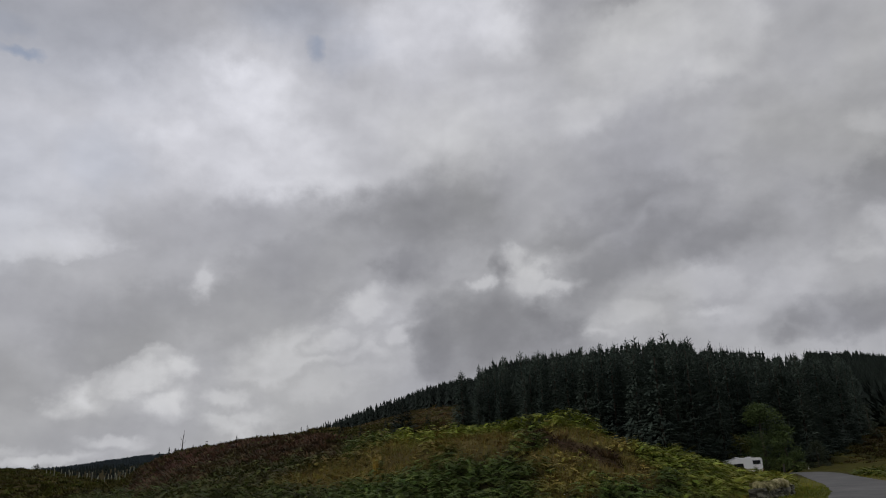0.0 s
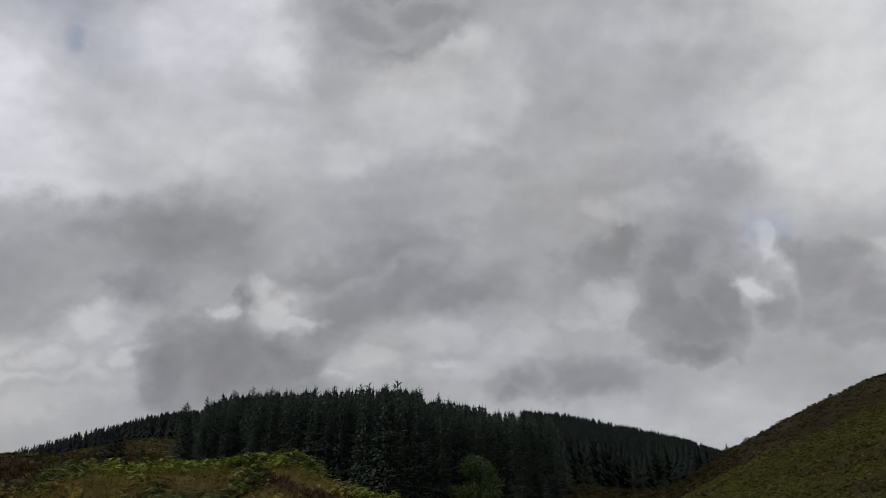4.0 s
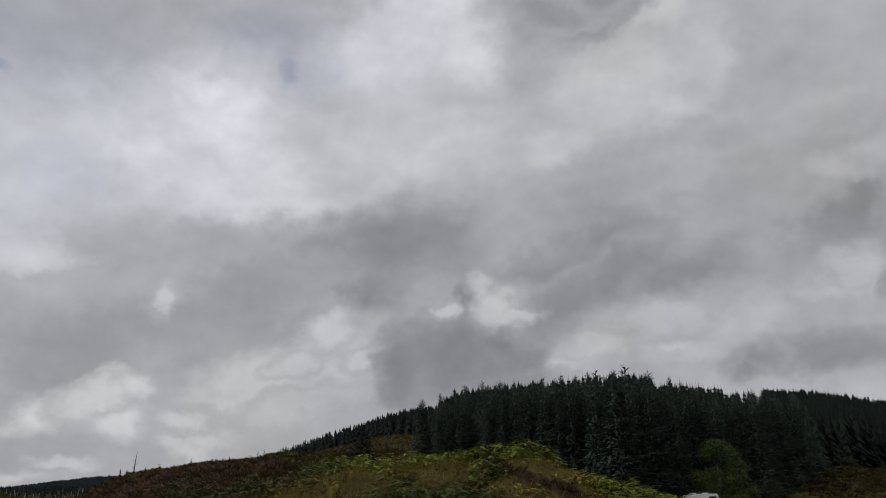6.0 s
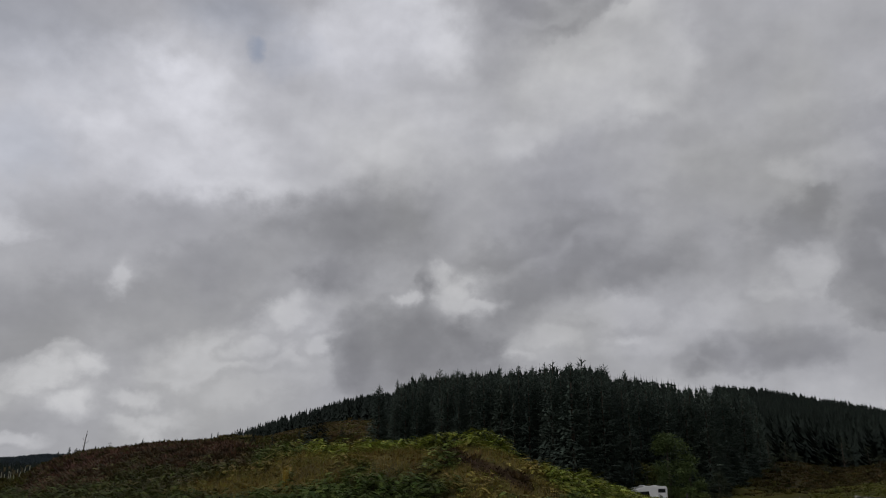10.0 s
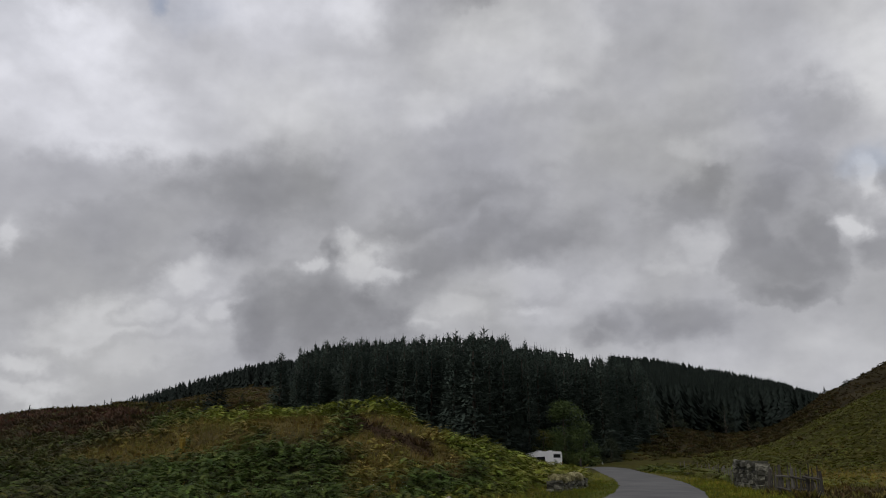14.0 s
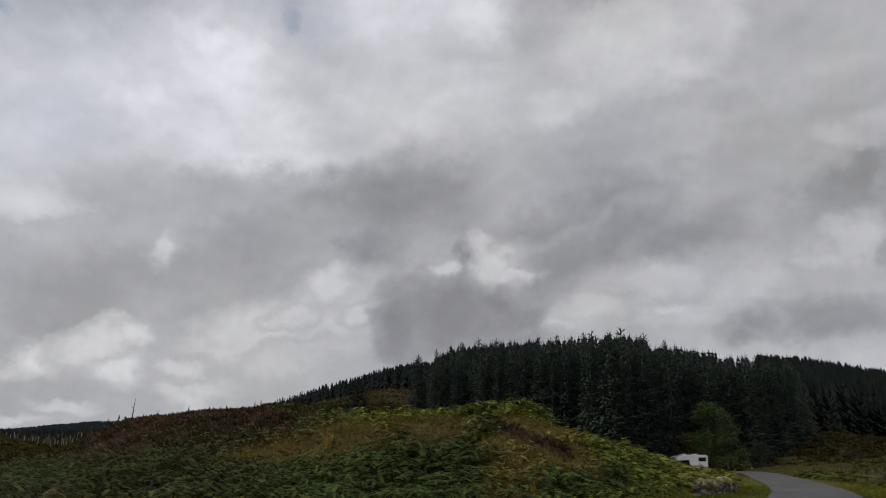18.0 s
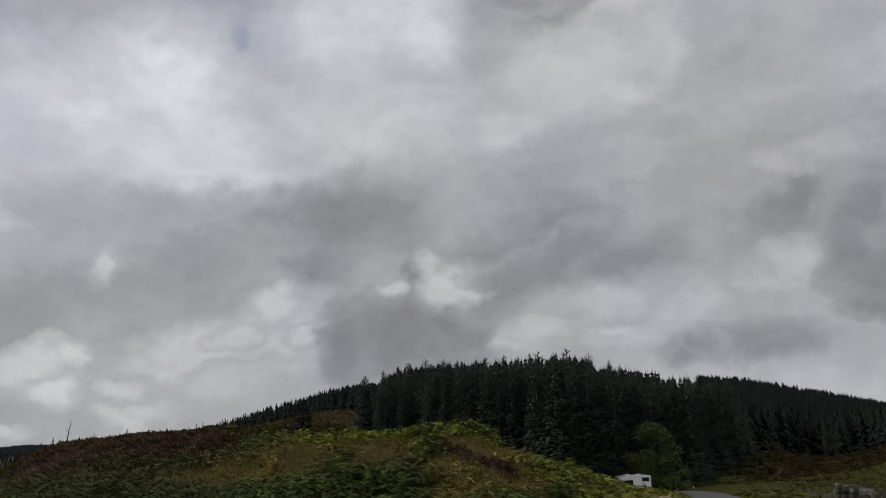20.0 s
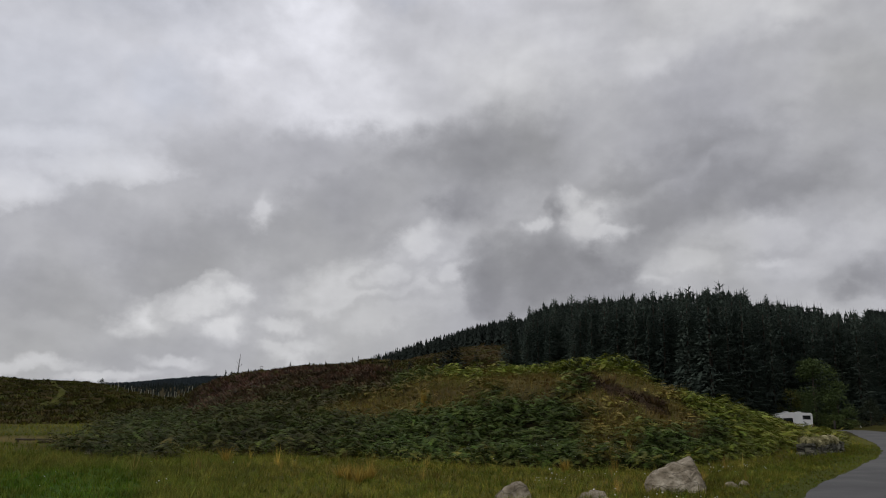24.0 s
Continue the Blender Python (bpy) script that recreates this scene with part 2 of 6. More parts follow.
# thin places where the blue comes through
GAPS = [
    (-9.1, 29.7, 0.8, 0.7, 20, 0.42), (-30.1, 27.2, 1.2, 0.4, 0, 0.5), (-29.9, 28.0, 10.2, 3.8, 0, 0.12), (-32.6, 19.8, 7.1, 5.1, 0, 0.1), (-30.8, 28.7, 2.2, 1.0, 0, 0.2),
    (-24.5, 21.2, 3.0, 2.2, 0, 0.14), (-11.4, 31.5, 4.1, 1.5, 0, 0.18), (41.7, 17.7, 1.6, 1.0, 0, 0.2), (-7.5, 29.4, 3.2, 1.3, 0, 0.14),
]
gaps = None
for *place_, share in GAPS:
    one = mass(0.95, 3, share, [place_])[1]
    gaps = one if gaps is None else wmath("MAXIMUM", gaps, one)
level = layers[-1]
# wisps and billows over all of it
wisps = wnoise(flat, 1.7, 4.0, 0.5)[1]
puffs = wnoise(wvec("MULTIPLY", flat, (1.0, 1.4, 1.0)), 4.5, 5.0, 0.55)[1]
# heaps catch the light on their upper sides
heap = wvec("MULTIPLY", flat, (1.0, 1.3, 1.0))
relief = wmath("SUBTRACT", wnoise(heap, 2.6, 4.0, 0.5)[1], wnoise(wvec("ADD", heap, (-0.03, 0.09, 0.0)), 2.6, 4.0, 0.5)[1])
level = wmath("MULTIPLY", level, wmath("ADD", wmath("ADD", 0.765, wmath("MULTIPLY", relief, 0.30)), wmath("ADD", wmath("MULTIPLY", wisps, 0.36), wmath("MULTIPLY", puffs, 0.11))))
tone = wt.nodes.new("ShaderNodeMix")
tone.data_type, tone.blend_type = "RGBA", "MULTIPLY"
tone.inputs[0].default_value = 1.0
hue = wt.nodes.new("ShaderNodeMix")
hue.data_type = "RGBA"
hue.inputs[6].default_value, hue.inputs[7].default_value = (0.982, 0.990, 1.08, 1), (0.996, 1.0, 1.028, 1)
wt.links.new(wmath("MULTIPLY_ADD", wmath("ADD", wnoise(bent, 0.75, 2.0)[1], wmath("MULTIPLY", level, 0.7)), 2.6), hue.inputs[0])
hue.inputs[0].links[0].from_node.inputs[2].default_value = -1.5
hue.inputs[0].links[0].from_node.use_clamp = True
# bluer towards the thin cloud on the left
thin = mass(0.6, 2, 0.85, [(-27.0, 27.0, 24.0, 13.0, 0), (-5.0, 33.0, 12.0, 8.0, 0)])[1]
wt.links.new(wmath("MULTIPLY", hue.inputs[0].links[0].from_socket, wmath("SUBTRACT", 1.0, thin)), hue.inputs[0])
wt.links.new(hue.outputs[2], tone.inputs[7])
wt.links.new(level, tone.inputs[6])
sky = wt.nodes.new("ShaderNodeTexSky")
sky.sky_type = "NISHITA"
sky.sun_disc = False
sky.sun_elevation = radians(41)
sky.sun_rotation = radians(225)
blue = wvec("SCALE", sky.outputs[0], scale=0.115)
mix = wt.nodes.new("ShaderNodeMix")
mix.data_type = "RGBA"
wt.links.new(wmath("MULTIPLY", gaps, 1.0, clamp=True), mix.inputs[0])
wt.links.new(tone.outputs[2], mix.inputs[6])
wt.links.new(blue, mix.inputs[7])
bg = wt.nodes.new("ShaderNodeBackground")
wt.links.new(mix.outputs[2], bg.inputs[0])
bg.inputs[1].default_value = 1.0
out = wt.nodes.new("ShaderNodeOutputWorld")
wt.links.new(bg.outputs[0], out.inputs[0])

# the sun, spread wide by the cloud, behind the watcher and to the left
sun_data = bpy.data.lights.new("sun", "SUN")
sun_data.energy, sun_data.angle, sun_data.color = 1.0, radians(40), (1.0, 0.97, 0.93)
sun = new("sun", sun_data)
sun.matrix_world = look((-45, -45, 55), (0, 0, 0))


# ---- materials ----
def material(name, colours, scale=1.0, rough=0.85, bump=0.0, bump_scale=None, coord="Object", metal=0.0, detail=6.0, tint="", spec=0.3, random_amount=0.0,
             stops=(0.3, 0.7), through=0.0):
    """A two- or three-colour noise material with relief. tint: a colour attribute that gives the base colour instead, varied by the noise."""
    m = bpy.data.materials.new(name)
    m.use_nodes = True
    nt = m.node_tree
    bsdf = nt.nodes["Principled BSDF"]
    bsdf.inputs["Roughness"].default_value = rough
    bsdf.inputs["Metallic"].default_value = metal
    bsdf.inputs["Specular IOR Level"].default_value = spec
    tex = nt.nodes.new("ShaderNodeTexCoord")
    n = nt.nodes.new("ShaderNodeTexNoise")
    n.inputs["Scale"].default_value = scale
    n.inputs["Detail"].default_value = detail
    nt.links.new(tex.outputs[coord], n.inputs["Vector"])
    n2 = nt.nodes.new("ShaderNodeTexNoise")
    n2.inputs["Scale"].default_value = scale * 0.13
    n2.inputs["Detail"].default_value = 3.0
    nt.links.new(tex.outputs[coord], n2.inputs["Vector"])
    mixn = nt.nodes.new("ShaderNodeMath")
    mixn.operation = "MULTIPLY_ADD"
    nt.links.new(n2.outputs[0], mixn.inputs[0])
    mixn.inputs[1].default_value = 0.5
    half = nt.nodes.new("ShaderNodeMath")
    half.operation = "MULTIPLY"
    half.inputs[1].default_value = 0.5
    nt.links.new(n.outputs[0], half.inputs[0])
    nt.links.new(half.outputs[0], mixn.inputs[2])
    fac = mixn.outputs[0]
    if random_amount:
        info = nt.nodes.new("ShaderNodeObjectInfo")
        ra = nt.nodes.new("ShaderNodeMath")
        ra.operation = "MULTIPLY_ADD"
        ra.inputs[1].default_value = random_amount
        nt.links.new(info.outputs["Random"], ra.inputs[0])
        sub = nt.nodes.new("ShaderNodeMath")
        sub.operation = "SUBTRACT"
        sub.inputs[1].default_value = random_amount / 2
        nt.links.new(fac, sub.inputs[0])
        nt.links.new(sub.outputs[0], ra.inputs[2])
        fac = ra.outputs[0]
    ramp = nt.nodes.new("ShaderNodeValToRGB")
    els = ramp.color_ramp.elements
    els[0].position, els[1].position = stops
    els[0].color, els[1].color = (*colours[0], 1), (*colours[-1], 1)
    if len(colours) == 3:
        els.new(sum(stops) / 2).color = (*colours[1], 1)
    nt.links.new(fac, ramp.inputs[0])
    colour = ramp.outputs[0]
    if tint:
        at = nt.nodes.new("ShaderNodeAttribute")
        at.attribute_name = tint
        mul = nt.nodes.new("ShaderNodeMix")
        mul.data_type, mul.blend_type = "RGBA", "MULTIPLY"
        mul.inputs[0].default_value = 1.0
        nt.links.new(at.outputs["Color"], mul.inputs[6])
        nt.links.new(colour, mul.inputs[7])
        colour = mul.outputs[2]
    nt.links.new(colour, bsdf.inputs["Base Color"])
    if through:
        # thin leaves pass some light
        tr = nt.nodes.new("ShaderNodeBsdfTranslucent")
        nt.links.new(colour, tr.inputs[0])
        ms = nt.nodes.new("ShaderNodeMixShader")
        ms.inputs[0].default_value = through
        nt.links.new(bsdf.outputs[0], ms.inputs[1])
        nt.links.new(tr.outputs[0], ms.inputs[2])
        nt.links.new(ms.outputs[0], nt.nodes["Material Output"].inputs[0])
    if bump:
        bn = nt.nodes.new("ShaderNodeTexNoise")
        bn.inputs["Scale"].default_value = bump_scale or scale * 3
        bn.inputs["Detail"].default_value = 5.0
        nt.links.new(tex.outputs[coord], bn.inputs["Vector"])
        b = nt.nodes.new("ShaderNodeBump")
        b.inputs["Strength"].default_value = 0.8
        b.inputs["Distance"].default_value = bump
        nt.links.new(bn.outputs[0], b.inputs["Height"])
        nt.links.new(b.outputs[0], bsdf.inputs["Normal"])
    return m


M_GROUND = material("moor_ground", [(0.56, 0.55, 0.40), (1.02, 1, 0.72), (1.38, 1.3, 0.88)], 0.9, 0.95, 0.12, 3.0, tint="cover", spec=0.04)
M_PLANT = material("plant_leaf", [(0.69, 0.67, 0.40), (1.0, 0.97, 0.58), (1.32, 1.27, 0.75)], 1.2, 0.65, tint="cover", spec=0.09, through=0.15)
M_ROAD = material("worn_asphalt", [(0.058, 0.057, 0.059), (0.092, 0.091, 0.091), (0.150, 0.147, 0.143)], 0.6, 0.78, 0.003, 90.0, stops=(0.3, 0.7), spec=0.25)
# one spruce in two tones: edge needles lightened against self-shading, the rest darkened
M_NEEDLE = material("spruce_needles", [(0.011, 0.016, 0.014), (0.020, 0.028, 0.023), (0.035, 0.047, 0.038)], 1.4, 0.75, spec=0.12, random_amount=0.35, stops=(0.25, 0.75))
M_SPRUCE = material("lightened_edge_needles", [(0.037, 0.054, 0.046), (0.067, 0.090, 0.073), (0.112, 0.138, 0.110)], 1.1, 0.75, spec=0.1, random_amount=0.2, stops=(0.28, 0.72), through=0.25)
M_BARK = material("spruce_bark", [(0.035, 0.028, 0.022), (0.09, 0.075, 0.06)], 6.0, 0.9, 0.02)
M_DEADWOOD = material("weathered_wood", [(0.028, 0.024, 0.020), (0.065, 0.058, 0.050), (0.13, 0.12, 0.105)], 7.0, 0.9, 0.01, random_amount=0.3)
M_BROADLEAF = material("broad_leaves", [(0.034, 0.052, 0.021), (0.066, 0.096, 0.031), (0.122, 0.152, 0.044)], 1.1, 0.6, spec=0.2, through=0.25, stops=(0.3, 0.72))
M_STONE = material("lichened_stone", [(0.030, 0.029, 0.023), (0.082, 0.080, 0.062), (0.28, 0.27, 0.22)], 4.2, 0.92, 0.03, 14.0, random_amount=0.3)
M_BOULDER = material("pale_boulder", [(0.09, 0.071, 0.048), (0.25, 0.213, 0.158), (0.45, 0.40, 0.32)], 4.5, 0.92, 0.10, 11.0, stops=(0.34, 0.62))
M_TURF = material("dry_turf", [(0.11, 0.10, 0.040), (0.26, 0.235, 0.11), (0.44, 0.40, 0.23)], 8.0, 0.95, 0.03, 30.0, random_amount=0.5)
M_VAN = material("white_van_paint", [(0.74, 0.75, 0.76), (0.82, 0.82, 0.82)], 1.5, 0.28, spec=0.5)
M_VAN_TRIM = material("grey_van_trim", [(0.30, 0.31, 0.33), (0.38, 0.39, 0.41)], 3.0, 0.45)
M_BLACK = material("black_rubber", [(0.014, 0.014, 0.015), (0.03, 0.03, 0.03)], 8.0, 0.8)
M_GLASS = material("tinted_glass", [(0.012, 0.014, 0.017), (0.02, 0.022, 0.025)], 2.0, 0.06, spec=0.6)
M_PALEWOOD = material("pale_split_wood", [(0.08, 0.075, 0.062), (0.16, 0.15, 0.13)], 7.0, 0.9, 0.01, random_amount=0.3)
M_TUBE = material("pale_plastic_tube", [(0.24, 0.24, 0.17), (0.36, 0.36, 0.28)], 4.0, 0.6, random_amount=0.4)
M_SIGN = material("white_sign_board", [(0.62, 0.62, 0.6), (0.75, 0.75, 0.73)], 5.0, 0.5)
M_PETAL = material("white_petals", [(0.62, 0.62, 0.55), (0.8, 0.8, 0.76)], 9.0, 0.7)
M_SAND = material("sandy_track", [(0.20, 0.16, 0.10), (0.32, 0.27, 0.18)], 1.5, 0.95, 0.02, 10.0)


def add_cracks(m, scale, colour):
    """Dark cracks and bedding lines over a stone material."""
    nt = m.node_tree
    bsdf = nt.nodes["Principled BSDF"]
    tex = nt.nodes.new("ShaderNodeTexCoord")
    n = nt.nodes.new("ShaderNodeTexNoise")
    n.inputs["Scale"].default_value = scale * 1.5
    nt.links.new(tex.outputs["Object"], n.inputs["Vector"])
    add = nt.nodes.new("ShaderNodeVectorMath")
    add.operation = "MULTIPLY_ADD"
    nt.links.new(n.outputs["Color"], add.inputs[0])
    add.inputs[1].default_value = (0.25, 0.25, 0.25)
    mp = nt.nodes.new("ShaderNodeMapping")
    mp.inputs["Rotation"].default_value = (0.25, -0.3, 0)
    mp.inputs["Scale"].default_value = (0.55, 0.8, 1.7)
    nt.links.new(tex.outputs["Object"], mp.inputs["Vector"])
    nt.links.new(mp.outputs[0], add.inputs[2])
    v = nt.nodes.new("ShaderNodeTexVoronoi")
    v.feature = "DISTANCE_TO_EDGE"
    v.inputs["Scale"].default_value = scale
    nt.links.new(add.outputs[0], v.inputs["Vector"])
    r = nt.nodes.new("ShaderNodeMapRange")
    r.inputs["From Min"].default_value, r.inputs["From Max"].default_value = 0.0, 0.045
    r.inputs["To Min"].default_value, r.inputs["To Max"].default_value = 0.6, 0.0
    nt.links.new(v.outputs["Distance"], r.inputs["Value"])
    mix = nt.nodes.new("ShaderNodeMix")
    mix.data_type = "RGBA"
    mix.inputs[7].default_value = (*colour, 1)
    nt.links.new(r.outputs[0], mix.inputs[0])
    nt.links.new(bsdf.inputs["Base Color"].links[0].from_socket, mix.inputs[6])
    nt.links.new(mix.outputs[2], bsdf.inputs["Base Color"])


add_cracks(M_BOULDER, 2.6, (0.045, 0.038, 0.03))


# ---- ground ----
# The land is described by its profile along bearings from the parking place: foot, first crest, dip, second crest, far ridge.
BEAR = [-180, -60, -33, -27, -22, -20, -18, -14, -9, -5, 0, 5, 8, 9.5, 11, 14, 17, 19, 21, 24, 28, 31, 34, 38, 42, 47, 55, 75, 180]
FOOT_D = [60, 60, 62, 60, 34, 28, 26, 26, 25, 24, 23, 23, 23, 23, 24, 27, 33, 40, 60, 90, 90, 100, 70, 60, 55, 50, 48, 48, 60]
CREST_D = [160, 160, 150, 150, 110, 85, 80, 75, 62, 46, 39, 37, 36, 36, 36, 37, 42, 52, 75, 110, 130, 150, 130, 130, 140, 145, 150, 150, 160]
CREST_E = [1, 1.2, 1.35, 1.1, 0.2, 1.2, 1.85, 2.5, 2.7, 2.1, 2.4, 2.5, 2.85, 2.25, 1.2, 0.55, -0.6, -1.4, -1.2, -0.86, -0.4, -0.1, 0.35, 2.5, 4.1, 6.1, 9.2, 12, 1.2]
DIP_F = [1.35, 1.35, 1.3, 1.3, 1.4, 1.4, 1.3, 1.3, 1.3, 1.4, 1.4, 1.4, 1.4, 1.4, 1.45, 1.7, 2.3, 1.9, 1.3, 1.15, 1.2, 1.2, 1.15, 1.2, 1.2, 1.2, 1.2, 1.3, 1.35]
DIP_DROP = [3, 3, 4, 6, 6, 5, 2, 0.6, 0.6, 0.6, 1.2, 1.5, 1.8, 1.8, 1.6, 1.9, 2.3, 1.4, 0.5, 0, 0, 0, 1, 4, 4, 4, 5, 6, 3]
BACK_D = [400, 400, 500, 900, 900, 900, 700, 250, 160, 150, 140, 125, 120, 119, 118, 115, 118, 128, 134, 145, 240, 290, 300, 230, 240, 250, 260, 300, 400]
BACK_E = [1, 1, 0.8, 0.9, 1.05, 1.05, 1.1, 2.1, 2.9, 3.1, 3.3, 1.6, 1.2, 1.1, 0.9, 0.6, 0.2, 0, 0, -0.1, 1.7, 1.2, 1.55, 3.8, 5.8, 7.85, 8.1, 9, 1]
FAR_D = [900, 900, 900, 1500, 1500, 1500, 1300, 640, 620, 620, 620, 600, 580, 570, 560, 540, 520, 500, 490, 480, 460, 450, 450, 450, 450, 450, 500, 600, 900]
FAR_E = [1.2, 1.2, 0.7, 0.7, 1.4, 1.6, 1.6, 1.8, 2.4, 3.4, 4.7, 5.2, 5.2, 5.2, 5.2, 5.1, 5.0, 4.9, 4.8, 4.5, 3.9, 3.3, 2.6, 1.9, 3, 4, 5, 6, 1.2]


def vnoise(x, y, seed=0):
    """Smooth value noise, -1 to 1, on arrays."""
    xi, yi = np.floor(x).astype(np.int64), np.floor(y).astype(np.int64)
    fx, fy = x - xi, y - yi
    fx, fy = fx * fx * (3 - 2 * fx), fy * fy * (3 - 2 * fy)

    def h(a, b):
        n = (a * 374761393 + b * 668265263 + seed * 1442695041) & 0xFFFFFFFF
        n = ((n ^ (n >> 13)) * 1274126177) & 0xFFFFFFFF
        return ((n ^ (n >> 16)) & 0xFFFF) / 32767.5 - 1

    return (h(xi, yi) * (1 - fx) + h(xi + 1, yi) * fx) * (1 - fy) + (h(xi, yi + 1) * (1 - fx) + h(xi + 1, yi + 1) * fx) * fy


def fbm(x, y, octaves=4, seed=0):
    s, a, t = 0, 1.0, 0
    for k in range(octaves):
        s, t = s + a * vnoise(x * 2 ** k, y * 2 ** k, seed + k), t + a
        a *= 0.5
    return s / t


def along(values, b):
    """A profile value at bearings b, rounded over about a degree."""
    return sum(w * np.interp(b + o, BEAR, values) for o, w in ((-0.7, 0.2), (-0.35, 0.2), (0, 0.2), (0.35, 0.2), (0.7, 0.2)))


ROAD = [(2.5, -60), (3.2, -20), (3.6, 0), (5.0, 9), (8.0, 17), (12.4, 25.2), (17.2, 34.2), (22.4, 46), (29.8, 66), (35.6, 82), (38.0, 93), (37.2, 104), (31, 114)]


def spline(points, steps):
    """A Catmull-Rom line through points."""
    p = [np.array(q, float) for q in points]
    p = [2 * p[0] - p[1]] + p + [2 * p[-1] - p[-2]]
    line = []
    for i in range(1, len(p) - 2):
        for k in range(steps):
            t = k / steps
            line.append(0.5 * (2 * p[i] + (p[i + 1] - p[i - 1]) * t + (2 * p[i - 1] - 5 * p[i] + 4 * p[i + 1] - p[i + 2]) * t * t
                               + (3 * p[i] - p[i - 1] - 3 * p[i + 1] + p[i + 2]) * t ** 3))
    return np.array(line + [p[-2]])


ROAD_LINE = spline(ROAD, 10)
ROAD_HALF = 1.82


def road_distance(x, y):
    d = np.full(np.shape(x), 1e9)
    for p, q in zip(ROAD_LINE[:-1:2], ROAD_LINE[2::2]):
        s = q - p
        t = np.clip(((x - p[0]) * s[0] + (y - p[1]) * s[1]) / (s @ s), 0, 1)
        d = np.minimum(d, (x - p[0] - t * s[0]) ** 2 + (y - p[1] - t * s[1]) ** 2)
    return np.sqrt(d)


def smooth(t):
    t = np.clip(t, 0, 1)
    return t * t * (3 - 2 * t)


def ease(a, b, t):
    """From a to b: a little S, mostly straight."""
    t = np.clip(t, 0, 1)
    return a + (b - a) * (0.45 * t + 0.55 * smooth(t))


def profile(x, y):
    """Bearing, distance and the share of the way up the first slope."""
    b, d = np.degrees(np.arctan2(x, y)), np.hypot(x, y)
    d1, d2 = along(FOOT_D, b), along(CREST_D, b)
    return b, d, (d - d1) / (d2 - d1)


def terrain(x, y, rough=True):
    x, y = np.asarray(x, float), np.asarray(y, float)
    b, d, h = profile(x, y)
    d1, d2, d4, d5 = along(FOOT_D, b), along(CREST_D, b), along(BACK_D, b), along(FAR_D, b)
    d3 = d2 * along(DIP_F, b)
    d4 = np.maximum(d4, d3 * 1.1)
    tan = lambda e: np.tan(np.radians(e))
    z2 = EYE + d2 * tan(along(CREST_E, b))
    z3 = z2 - along(DIP_DROP, b)
    z4 = EYE + d4 * tan(along(BACK_E, b))
    z5 = EYE + d5 * tan(along(FAR_E, b))
    z = ease(0.0, z2, (d - d1) / (d2 - d1))
    z = np.where(d > d2, ease(z2, z3, (d - d2) / (d3 - d2)), z)
    z = np.where(d > d3, ease(z3, z4, (d - d3) / (d4 - d3)), z)
    z = np.where(d > d4, ease(z4, z5, (d - d4) / (d5 - d4)), z)
    z = np.where(d > d5, ease(z5, z5 * 0.6, (d - d5) / 2500.0), z)
    if rough:
        keep = smooth((road_distance(x, y) - 2.2) / 2.5)
        up = smooth(h * 3)
        z = z + keep * (0.05 * fbm(x / 2.2, y / 2.2, 3) + up * (0.28 * fbm(x / 5, y / 5, 3, 7)) * np.clip(d / 60, 0.5, 2.5))
        z = z + np.clip((d - 90) / 200, 0, 1) * 1.4 * fbm(x / 26, y / 26, 4, 11)
    return z


COLOURS = {
    "lawn": (0.088, 0.142, 0.026), "rough": (0.150, 0.150, 0.042), "dry": (0.215, 0.168, 0.074), "bracken": (0.072, 0.106, 0.044), "fresh": (0.165, 0.200, 0.054),
    "heather": (0.066, 0.046, 0.042), "purple": (0.112, 0.066, 0.080), "moor": (0.058, 0.056, 0.024), "hill": (0.076, 0.083, 0.018), "brown": (0.054, 0.046, 0.030),
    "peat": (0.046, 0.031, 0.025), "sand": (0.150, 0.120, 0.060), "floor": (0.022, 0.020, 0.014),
}


